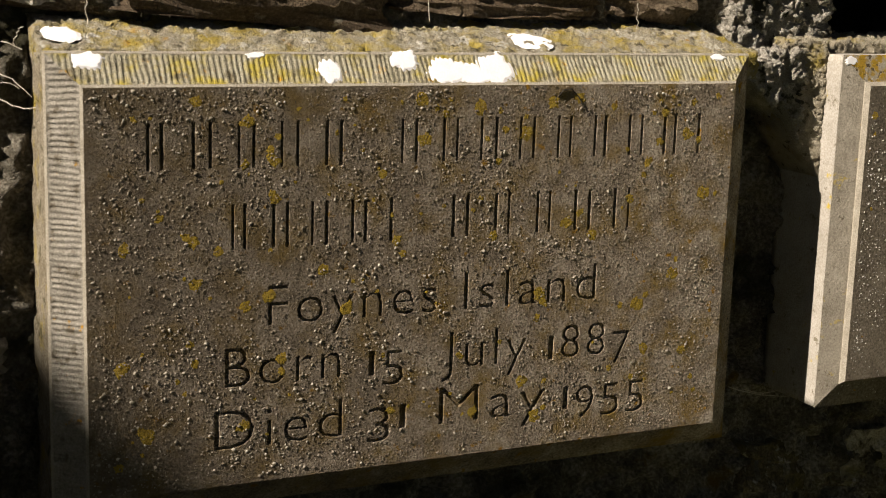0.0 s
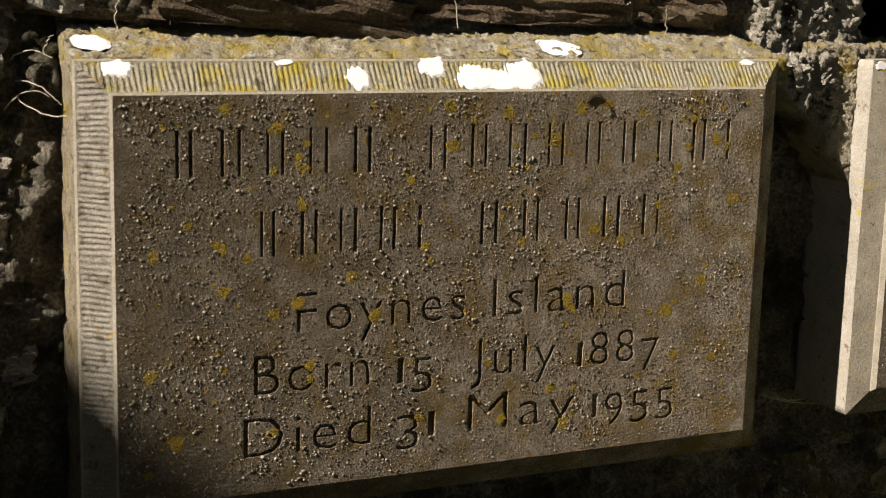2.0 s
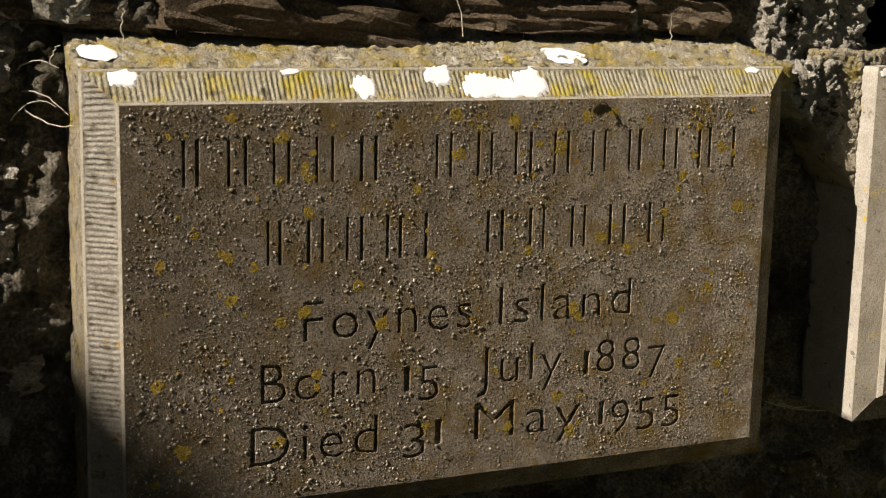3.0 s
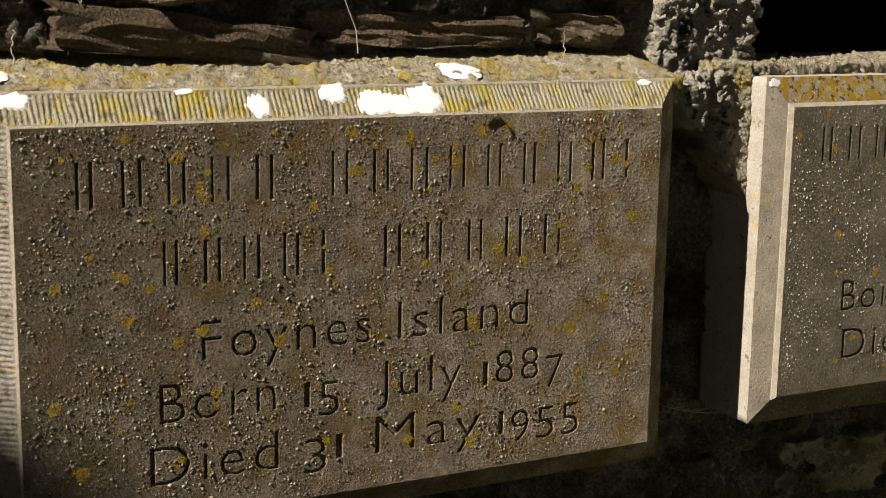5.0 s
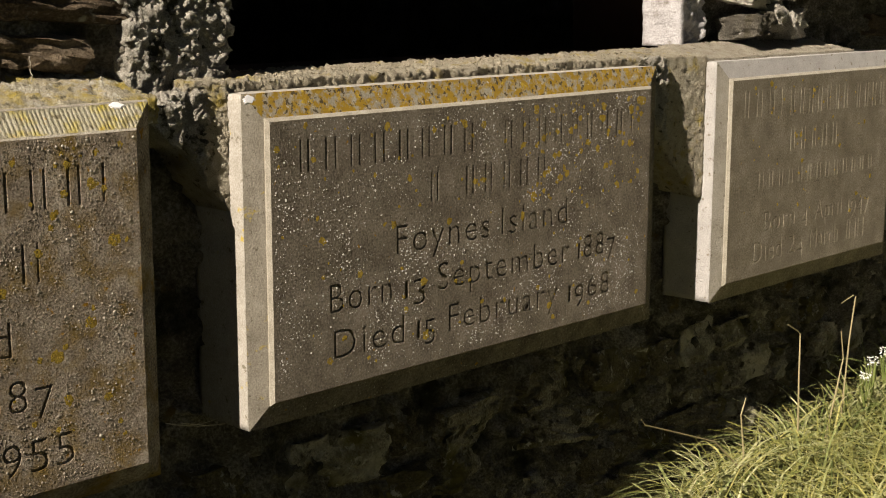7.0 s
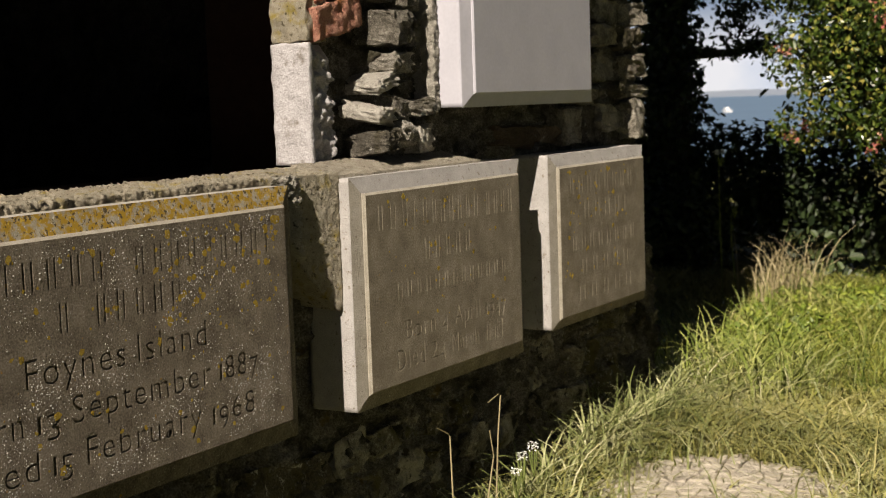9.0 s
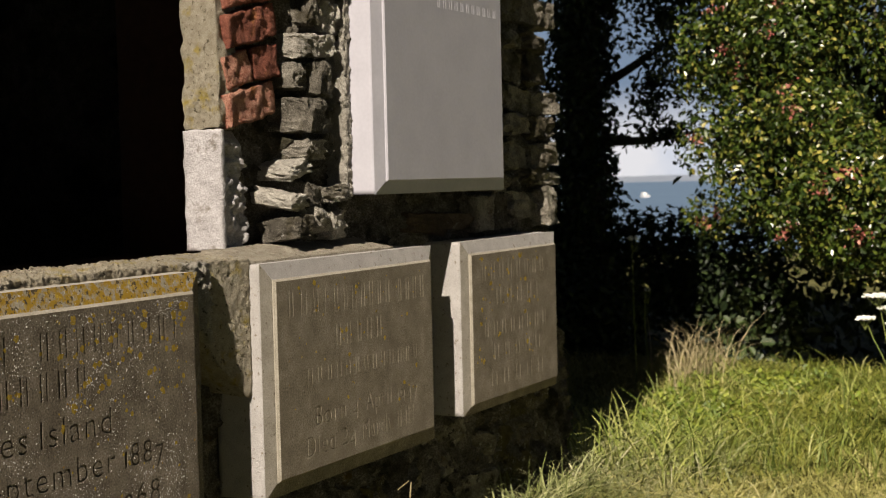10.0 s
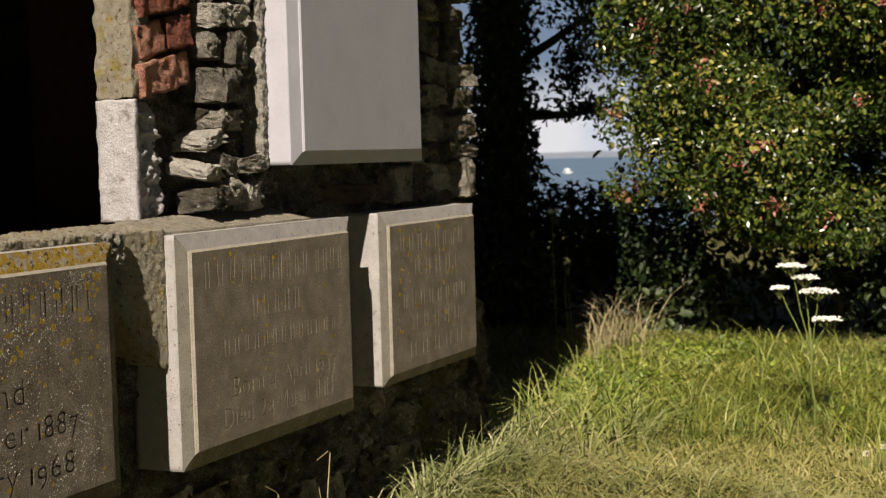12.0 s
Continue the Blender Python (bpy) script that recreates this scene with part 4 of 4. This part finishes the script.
part("crown", me, M_leaf, bush)
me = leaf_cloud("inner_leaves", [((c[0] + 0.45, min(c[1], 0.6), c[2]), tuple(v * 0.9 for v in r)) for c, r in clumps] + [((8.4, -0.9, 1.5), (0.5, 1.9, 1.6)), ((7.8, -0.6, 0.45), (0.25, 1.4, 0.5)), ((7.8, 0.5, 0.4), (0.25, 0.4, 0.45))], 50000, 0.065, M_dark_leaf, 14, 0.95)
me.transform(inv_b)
part("inner_leaves", me, M_dark_leaf, bush, "leaves inside the bush, coloured dark as its shade")
tips = [((c[0] - r[0] * rc.uniform(0.7, 1.0), c[1] + r[1] * rc.uniform(-0.5, 0.5), c[2] + r[2] * rc.uniform(-0.5, 0.6)), (0.04, 0.055, 0.035)) for c, r in clumps[:110] for k in range(2) if rc.random() < 0.6]
me = leaf_cloud("young_growth", tips, 3800, 0.019, M_pink, 4, 0.9)
me.transform(inv_b)
part("young_growth", me, M_pink, bush, "red-tinged young leaves")
for i in range(7):
    bm = bmesh.new()
    y = -2.2 + i * 0.30
    tube(bm, bent((7.9 + 0.1 * (i % 3), y * 0.8, GROUND - 0.05), (7.6 + rc.uniform(-0.2, 0.3), y + rc.uniform(-0.3, 0.3), rc.uniform(1.6, 2.6)), 0.05, 8, 0.03, i), 0.03, 0.008)
    ob = part("stem", bm, M_twig, bush)
    ob.data.transform(inv_b)

# ivy-clad tree in the shade of the building
tree = tagged(new("tree"), "dark ivy-clad tree in deep shade", "tree")
tree.location = (8.2, 1.70, GROUND)
inv_t = Matrix.Translation(-tree.location)
bm = bmesh.new()
tube(bm, [(8.2, 1.79, GROUND - 0.1), (8.18, 1.80, 0.6), (8.22, 1.78, 1.2), (8.2, 1.80, 1.9), (8.25, 1.78, 2.8), (8.2, 1.8, 4.2)], 0.15, 0.08, 12, 0.25)
part("trunk", bm, M_bark, tree).data.transform(inv_t)
for i, (a, b, sag, r) in enumerate((((8.2, 1.7, 1.40), (8.0, 0.95, 1.44), -0.03, 0.035), ((8.2, 1.62, 1.75), (8.0, 0.7, 2.1), 0.06, 0.03), ((8.2, 1.6, 1.9), (8.1, 2.3, 2.4), 0.05, 0.03), ((8.2, 1.64, 2.2), (7.9, 0.6, 2.9), 0.1, 0.035), ((8.2, 1.64, 1.2), (8.1, 2.2, 1.6), 0.03, 0.025), ((8.2, 1.64, 2.6), (7.6, 2.4, 3.2), 0.1, 0.03))):
    bm = bmesh.new()
    tube(bm, bent(a, b, sag, 7, 0.02, i), r, 0.008)
    part("limb", bm, M_bark, tree).data.transform(inv_t)
ivy = [((8.2, 1.80, zc), (0.24, 0.22, 0.36)) for zc in (0.3, 0.7, 1.1, 1.5, 1.9, 2.3, 2.8)]
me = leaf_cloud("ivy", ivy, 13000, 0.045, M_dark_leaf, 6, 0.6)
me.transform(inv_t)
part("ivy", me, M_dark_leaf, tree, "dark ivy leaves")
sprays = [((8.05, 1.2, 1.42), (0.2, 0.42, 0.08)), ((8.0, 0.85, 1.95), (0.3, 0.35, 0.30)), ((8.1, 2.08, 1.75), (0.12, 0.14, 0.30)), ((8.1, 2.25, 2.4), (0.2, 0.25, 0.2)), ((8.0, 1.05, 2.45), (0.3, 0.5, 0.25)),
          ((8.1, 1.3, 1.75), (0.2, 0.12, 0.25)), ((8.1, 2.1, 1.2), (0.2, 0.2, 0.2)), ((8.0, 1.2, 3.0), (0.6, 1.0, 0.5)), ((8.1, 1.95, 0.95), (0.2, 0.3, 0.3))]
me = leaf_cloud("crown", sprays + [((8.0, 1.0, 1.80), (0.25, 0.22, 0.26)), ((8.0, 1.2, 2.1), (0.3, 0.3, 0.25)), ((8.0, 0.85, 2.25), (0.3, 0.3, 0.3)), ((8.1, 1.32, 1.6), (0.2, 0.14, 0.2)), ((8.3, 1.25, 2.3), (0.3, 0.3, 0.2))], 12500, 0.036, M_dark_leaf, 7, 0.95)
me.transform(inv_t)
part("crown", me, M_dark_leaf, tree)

hedge = tagged(new("hedge"), "low dark hedge in deep shade beside the tree", "hedge")
hedge.location = (8.6, 1.6, GROUND)
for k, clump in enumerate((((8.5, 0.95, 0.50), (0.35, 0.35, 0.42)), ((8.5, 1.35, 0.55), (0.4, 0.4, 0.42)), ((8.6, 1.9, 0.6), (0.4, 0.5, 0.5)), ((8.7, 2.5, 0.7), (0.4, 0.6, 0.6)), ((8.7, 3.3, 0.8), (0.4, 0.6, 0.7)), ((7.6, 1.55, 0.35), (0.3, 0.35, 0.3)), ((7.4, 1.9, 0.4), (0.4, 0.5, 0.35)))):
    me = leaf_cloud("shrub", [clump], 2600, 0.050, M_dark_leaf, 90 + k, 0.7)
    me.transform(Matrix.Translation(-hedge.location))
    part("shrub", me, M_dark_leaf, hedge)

# ---- cow parsley ----
M_umbel = material("white_flower", [(0.3, (0.75, 0.75, 0.68)), (0.7, (0.85, 0.85, 0.80))], 40, 0.8, 0.0)
M_stalk = material("green_stalk", [(0.3, (0.10, 0.14, 0.03)), (0.7, (0.20, 0.22, 0.07))], 20, 0.7, 0.0)


def umbel(x, y, height, radius, seed, label):
    rnd = random.Random(seed)
    root = tagged(new("cow_parsley"), label, "wild flower", "cow parsley in the grass")
    root.location = (x, y, GROUND)
    bm = bmesh.new()
    tube(bm, bent((0, 0, -0.05), (rnd.uniform(-0.03, 0.03), rnd.uniform(-0.04, 0.04), height), 0.0, 5, 0.010, seed), 0.0035, 0.002, 6)
    part("stalk", bm, M_stalk, root)
    bm = bmesh.new()
    for k in range(46):
        a, q = (k % 8) * 0.785 + rnd.uniform(-0.28, 0.28), radius * (0.25 + 0.75 * math.sqrt(rnd.random()))
        bmesh.ops.create_icosphere(bm, subdivisions=1, radius=rnd.uniform(0.08, 0.17) * radius, matrix=Matrix.Translation((q * math.cos(a), q * math.sin(a), height + 0.02 - q * q * 4 + rnd.uniform(-0.010, 0.008))) @ Matrix.Diagonal((1, 1, 0.55, 1)))
    part("flower_head", bm, M_umbel, root, "flat white flower head")
    bm = bmesh.new()
    for k in range(8):
        a, q = k * 0.785, radius * 0.8
        tube(bm, [(0, 0, height - 0.05), (q * 0.6 * math.cos(a), q * 0.6 * math.sin(a), height - 0.02), (q * math.cos(a), q * math.sin(a), height + 0.01)], 0.0015, 0.001, 4)
    part("spokes", bm, M_stalk, root)
    return root


def tall_parsley(x, y, heads, label):
    """One plant whose side stalks each carry a flat head; heads: offset across, height, radius."""
    root = tagged(new("cow_parsley"), label, "wild flower", "cow parsley in the grass")
    root.location = (x, y, GROUND)
    bm = bmesh.new()
    tube(bm, bent((0, 0, -0.05), (0.01, 0.02, 0.40), 0.0, 6, 0.006, 3), 0.005, 0.003, 6)
    part("stalk", bm, M_stalk, root)
    rnd = random.Random(31)
    for dy, height, radius in heads:
        dx = rnd.uniform(-0.05, 0.05)
        bm = bmesh.new()
        tube(bm, bent((0.008, 0.015, 0.30), (dx, dy, height), 0.0, 5, 0.004, int(height * 100)), 0.003, 0.0018, 5)
        part("side_stalk", bm, M_stalk, root)
        bm = bmesh.new()
        for k in range(17):
            a, q = k * 2.4, radius * math.sqrt((k + 0.5) / 17)
            for m in range(6):
                e, w = m * 1.05 + k, 0.26 * radius * rnd.uniform(0.5, 1.0)
                bmesh.ops.create_icosphere(bm, subdivisions=1, radius=rnd.uniform(0.0035, 0.0065), matrix=Matrix.Translation((dx + q * math.cos(a) + w * math.cos(e), dy + q * math.sin(a) + w * math.sin(e), height + 0.014 - q * q * 3 + rnd.uniform(-0.005, 0.004))) @ Matrix.Diagonal((1, 1, 0.6, 1)))
        part("flower_head", bm, M_umbel, root, "flat white flower head")
        bm = bmesh.new()
        for k in range(10):
            a, q = k * 0.628, radius * 0.85
            tube(bm, [(dx, dy, height - 0.03), (dx + q * 0.6 * math.cos(a), dy + q * 0.6 * math.sin(a), height - 0.008), (dx + q * math.cos(a), dy + q * math.sin(a), height + 0.008)], 0.0013, 0.0009, 4)
        part("spokes", bm, M_stalk, root)


tall_parsley(4.9, -0.665, ((0.072, 0.615, 0.046), (0.030, 0.572, 0.044), (-0.015, 0.527, 0.062), (-0.040, 0.425, 0.048), (0.118, 0.532, 0.028)), "tall cow parsley with several flat white flower heads")
umbel(6.3, 0.80, 0.74, 0.035, 11, "slender cow parsley with a small pale head")
umbel(6.2, 0.70, 0.50, 0.018, 12, "slender cow parsley with a small pale head")
for x, y, h in ((2.52, -0.05, 0.215), (2.57, -0.04, 0.235), (2.585, -0.06, 0.255)):
    umbel(x, y, h, 0.013, int(h * 1000), "little white wild flower in the grass by the wall")

for x, y, h in ((4.28, -0.92, 0.075), (4.36, -0.96, 0.085), (4.33, -0.99, 0.06)):
    umbel(x, y, h, 0.011, int(h * 1000), "tiny white clover head in the short grass")

# ---- grass ----
def blades(name, px, py, pz, height, width, bend, mat, seed, segs=3):
    rnd = np.random.default_rng(seed)
    n = len(px)
    a = rnd.uniform(0, 2 * np.pi, n)
    lean = np.stack([np.cos(a), np.sin(a)], 1) * (bend * (0.3 + rnd.random(n)))[:, None]
    side = np.stack([-np.sin(a + rnd.uniform(-1, 1, n)), np.cos(a + rnd.uniform(-1, 1, n))], 1)
    cols = []
    for k in range(segs + 1):
        t = k / segs
        w = width * (1 - t ** 1.5) * 0.5
        cx, cy = px + lean[:, 0] * height * t ** 2, py + lean[:, 1] * height * t ** 2
        cz = pz + height * (t - 0.45 * np.minimum(bend, 1.4) * t ** 3)
        if k < segs:
            cols += [np.stack([cx - side[:, 0] * w, cy - side[:, 1] * w, cz], 1), np.stack([cx + side[:, 0] * w, cy + side[:, 1] * w, cz], 1)]
        else:
            cols.append(np.stack([cx, cy, cz], 1))
    per = 2 * segs + 1
    verts = np.stack(cols, 1).reshape(-1, 3)
    b = np.arange(n)[:, None] * per
    faces = []
    for k in range(segs - 1):
        faces += (b + np.array([[2 * k, 2 * k + 1, 2 * k + 3, 2 * k + 2]])).tolist()
    faces += (b + np.array([[2 * segs - 2, 2 * segs - 1, 2 * segs]])).tolist()
    return mesh_from(name, verts, faces, mat)


M_grass = leaf_material("sunlit_grass", [(0.15, (0.035, 0.060, 0.008)), (0.42, (0.105, 0.135, 0.013)), (0.62, (0.20, 0.21, 0.026)), (0.85, (0.40, 0.365, 0.09))], 0.6, 0.5, 2.2)
M_weed = leaf_material("green_weed_leaf", [(0.2, (0.07, 0.11, 0.016)), (0.6, (0.16, 0.215, 0.022)), (0.9, (0.29, 0.31, 0.05))], 0.5, 0.6)
M_straw = leaf_material("pale_dry_stem", [(0.2, (0.22, 0.18, 0.09)), (0.8, (0.45, 0.38, 0.22))], 0.7, 0.6)
rg = np.random.default_rng(2)


def bareness(x, y):
    """Below 1 where the earth is bare, with a ragged outline."""
    return ((x - 2.96) / 0.36) ** 2 + ((y + 0.34) / 0.30) ** 2 + 1.5 * (fractal(np.stack([x * 5, y * 5, x * 0], 1), 3, 71) - 0.5)


def scatter(n, x0, x1, y0, y1, seed):
    r = np.random.default_rng(seed)
    x, y = r.uniform(x0, x1, n), r.uniform(y0, y1, n)
    ok = ~((y > 0.03) & (x < 3.75)) & (bareness(x, y) > 1 + 0.22 * r.normal(size=n))
    return x[ok], y[ok]


M_hay = leaf_material("pale_dry_grass", [(0.15, (0.10, 0.105, 0.022)), (0.45, (0.23, 0.225, 0.055)), (0.7, (0.38, 0.345, 0.12)), (0.9, (0.52, 0.46, 0.25))], 0.65, 0.5, 2.2)
x, y = scatter(110000, 2.0, 6.95, -1.9, 2.2, 21)
dry = fractal(np.stack([x * 1.1, y * 1.6, x * 0], 1), 3, 41) + 0.22 * (1 - smooth_step(3.2, 4.6, x)) - 0.10 * smooth_step(6.2, 7.2, x) > 0.47 + 0.05 * smooth_step(4.2, 5.0, x) + 0.12 * rg.random(len(x))
hgt = (0.04 + 0.08 * rg.random(len(x))) * (0.6 + 0.9 * fractal(np.stack([x * 1.6, y * 1.6, x * 0], 1), 3, 4)) * (1 + 0.7 * smooth_step(4.6, 5.6, x)) * (0.62 + 0.38 * smooth_step(3.4, 4.6, x))
bow = 0.8 + 0.8 * rg.random(len(x))
for keep, mat, label, seed in ((~dry, M_grass, "short green summer grass", 5), (dry, M_hay, "short pale dry grass", 25)):
    me = blades("grass", x[keep], y[keep], ground_height(x[keep], y[keep]) - 0.01, hgt[keep], 0.0062, bow[keep], mat, seed)
    tagged(new("grass", me), label, "grass", kind="stuff")
M_long = leaf_material("long_pale_green_grass", [(0.15, (0.10, 0.125, 0.03)), (0.45, (0.22, 0.24, 0.085)), (0.7, (0.35, 0.345, 0.17)), (0.9, (0.54, 0.51, 0.33))], 0.6, 0.6, 2.2)
# taller grass along the foot of the wall
x = np.concatenate([rg.uniform(1.9, 3.2, 1100), rg.uniform(3.0, 4.6, 2600)])
y = 0.04 - np.abs(rg.normal(0, 0.10, len(x))) * np.where(x < 3.6, 0.55, 1.0)
y = np.where(x > 3.75, y + rg.uniform(-0.15, 0.8, len(x)), y)
bare = bareness(x, y) < 1
x = np.where(bare, x + 0.85, x)
hgt = (0.07 + 0.26 * rg.random(len(x)) ** 2.4) * (0.6 + 0.5 * smooth_step(2.0, 3.0, x))
tagged(new("grass", blades("grass", x, y, ground_height(x, y) - 0.01, hgt, 0.006, 0.8 + 0.8 * rg.random(len(x)), M_long, 6, 5)), "long arching grass at the foot of the wall", "grass", kind="stuff")
# flattened, half dry grass over the bank
x, y = scatter(7500, 1.9, 3.7, -0.95, 0.06, 51)
low = rg.random(len(x)) < 0.55
for keep, mat, label, seed in ((low, M_hay, "flattened pale dry grass on the bank", 52), (~low, M_long, "flattened green grass on the bank", 53)):
    k = int(keep.sum())
    tagged(new("grass", blades("grass", x[keep], y[keep], ground_height(x[keep], y[keep]) + 0.01 * rg.random(k), 0.08 + 0.14 * rg.random(k), 0.0048, 1.4 + 1.2 * rg.random(k), mat, seed, 5)), label, "grass", kind="stuff")
# weeds at the foot of the bush
weeds = [((5.8 + 0.7 * rc.random(), -1.6 + 0.085 * i, 0.12 + 0.06 * rc.random()), (0.25 * rc.random() + 0.08, 0.2 * rc.random() + 0.05, 0.04 + 0.10 * rc.random())) for i in range(26)]
me = leaf_cloud("weeds", weeds, 4500, 0.022, M_weed, 12, 0.95, 0.0)
tagged(new("weeds", me), "low bright green weeds before the bush", "weeds", kind="stuff")
clump = [((rc.uniform(5.0, 6.7), rc.uniform(-0.05, 0.55), 0.13 + 0.09 * rc.random()), (0.16, 0.10, 0.06)) for i in range(40)]
tagged(new("weeds", leaf_cloud("weeds", clump, 6000, 0.024, M_weed, 28, 0.95, 0.0)), "lush bright green weeds at the edge of the shade", "weeds", kind="stuff")
M_arch = leaf_material("long_bright_green_grass", [(0.15, (0.06, 0.09, 0.012)), (0.45, (0.16, 0.20, 0.032)), (0.7, (0.32, 0.34, 0.09)), (0.9, (0.48, 0.45, 0.20))], 0.6, 0.6, 2.2)
x, y = rg.uniform(3.8, 4.6, 420), rg.uniform(-0.2, 0.2, 420)
tagged(new("grass", blades("grass", x, y, ground_height(x, y) - 0.01, 0.20 + 0.28 * rg.random(420), 0.007, 0.7 + 0.7 * rg.random(420), M_arch, 36, 7)), "tall arching grass beyond the end of the wall", "grass", kind="stuff")
x, y = rg.uniform(4.6, 6.8, 5200), rg.uniform(-1.8, 0.6, 5200)
tagged(new("grass", blades("grass", x, y, ground_height(x, y) - 0.01, 0.10 + 0.22 * rg.random(5200) ** 2.2, 0.006, 0.5 + 0.9 * rg.random(5200), M_arch, 37, 5)), "tall seeding grass before the bush", "grass", kind="stuff")
patch = [((rc.uniform(5.0, 6.8), rc.uniform(-1.75, -0.6), 0.13 + 0.06 * rc.random()), (0.18, 0.16, 0.07)) for i in range(26)]
tagged(new("weeds", leaf_cloud("weeds", patch, 7000, 0.024, M_weed, 18, 0.95, 0.0)), "leafy green weeds among the grass", "weeds", kind="stuff")
# single long stems along the wall, and dry ones by the bush
x = rg.uniform(2.15, 3.5, 60)
y = -0.02 - 0.22 * rg.random(60)
tagged(new("grass", blades("grass", x, y, ground_height(x, y) - 0.01, 0.14 + 0.20 * rg.random(60), 0.005, 0.35 + 0.9 * rg.random(60), M_long, 16, 7)), "long bent grass stems at the foot of the wall", "grass", kind="stuff")
x, y = 6.55 + 0.16 * rg.normal(size=140), 0.58 + 0.07 * rg.normal(size=140)
tagged(new("dry_stems", blades("dry_stems", x, y, ground_height(x, y), 0.22 + 0.34 * rg.random(140), 0.007, 0.5 + 0.7 * rg.random(140), M_straw, 17, 5)), "pale dry stems beside the bush", "dry grass", kind="stuff")

# ---- bare earth by the wall ----
M_earth = material("pale_cracked_earth", [(0.3, (0.30, 0.26, 0.20)), (0.5, (0.46, 0.41, 0.33)), (0.7, (0.58, 0.53, 0.45))], 30, 0.95, 0.8, 60, distance=0.012)
earth_seed = random.Random(4)
STEP = 0.036
corner = {(a, b): (3.1 + STEP * (a + earth_seed.uniform(-0.38, 0.38)), -0.36 + STEP * (b + earth_seed.uniform(-0.38, 0.38))) for a in range(-16, 17) for b in range(-13, 14)}
verts, faces = [], []
for a in range(-16, 16):
    for b in range(-13, 13):
        loop = [corner[k] for k in ((a, b), (a + 1, b), (a + 1, b + 1), (a, b + 1))]
        mx, my = sum(p[0] for p in loop) / 4, sum(p[1] for p in loop) / 4
        if bareness(np.array([mx]), np.array([my]))[0] > 1.15 + earth_seed.uniform(-0.25, 0.15):
            continue
        base = len(verts)
        lift = earth_seed.uniform(0.004, 0.011)
        for inset, up in ((0.94, -0.02), (0.92, lift - 0.003), (0.78, lift)):
            for px, py in loop:
                qx, qy = mx + (px - mx) * inset, my + (py - my) * inset
                verts.append((qx, qy, float(ground_height(np.array([qx]), np.array([qy]))[0]) + up))
        for ring in (0, 4):
            faces += [(base + ring + k, base + ring + (k + 1) % 4, base + ring + 4 + (k + 1) % 4, base + ring + 4 + k) for k in range(4)]
        faces.append((base + 8, base + 9, base + 10, base + 11))
tagged(new("bare_earth", mesh_from("bare_earth", verts, faces, M_earth)), "pale cracked bare earth between the grass", "earth", kind="stuff")

# ---- single bent straws at the wall ----
for path in (((2.12, -0.05, 0.20), (1.973, -0.03, 0.332), (1.85, -0.03, 0.378), (1.75, -0.03, 0.415), (1.738, -0.03, 0.428)),
             ((2.285, -0.03, 0.19), (2.274, -0.03, 0.388), (2.271, -0.03, 0.484), (2.262, -0.03, 0.492), (2.222, -0.03, 0.512)),
             ((2.45, -0.03, 0.19), (2.465, -0.03, 0.33), (2.477, -0.03, 0.438), (2.494, -0.03, 0.526), (2.484, -0.03, 0.530), (2.435, -0.03, 0.521)),
             ((2.38, -0.03, 0.20), (2.43, -0.03, 0.33), (2.455, -0.03, 0.40), (2.44, -0.03, 0.46)),
             ((2.05, -0.04, 0.20), (2.06, -0.04, 0.29), (2.045, -0.04, 0.37), (2.06, -0.04, 0.40))):
    bm = bmesh.new()
    tube(bm, path, 0.0019, 0.0011, 6)
    tagged(part("straw", bm, M_straw), "bent dry straw standing against the wall", "straw", "bent straws at the wall")

# ---- dry tendrils on the wall ----
M_root = material("pale_dry_root", [(0.3, (0.30, 0.27, 0.22)), (0.7, (0.52, 0.48, 0.41))], 40, 0.9, 0.2, 200)
for i, (a, b, sag) in enumerate((((0.08, 0.10, 1.06), (0.11, 0.085, 1.13), 0.02), ((0.11, 0.09, 1.06), (0.07, 0.09, 1.12), 0.03),
                                 ((0.40, 0.09, 1.06), (0.34, 0.085, 1.16), 0.03), ((-0.075, 0.11, 1.002), (-0.035, 0.06, 0.984), 0.01), ((-0.070, 0.11, 0.99), (-0.030, 0.05, 0.975), -0.008), ((-0.072, 0.11, 1.025), (-0.040, 0.08, 1.028), 0.008),
                                 ((-0.080, 0.11, 0.975), (-0.042, 0.08, 0.99), 0.012), ((-0.045, 0.09, 1.03), (-0.038, 0.07, 1.05), 0.004), ((0.025, 0.09, 1.052), (0.030, 0.10, 1.085), 0.004), ((0.835, 0.085, 0.602), (0.961, 0.07, 0.585), -0.008), ((0.86, 0.085, 0.596), (0.94, 0.08, 0.60), -0.010), ((0.66, 0.08, 1.055), (0.655, 0.07, 1.085), 0.0))):
    bm = bmesh.new()
    tube(bm, bent(a, b, sag, 9, 0.0022, 70 + i), 0.0007, 0.0004, 5)
    part("tendril", bm, M_root, wall, "dry pale tendril")
bm = bmesh.new()
tube(bm, [(0.512, -0.0008, 0.985), (0.518, -0.0012, 0.992), (0.528, -0.0012, 0.993), (0.538, -0.0012, 0.984), (0.545, -0.0008, 0.972)], 0.0011, 0.0007, 5)
ob = part("tendril", bm, M_bark, p1, "thin dark curled tendril")
ob.data.transform(Matrix.Translation(-p1.location))
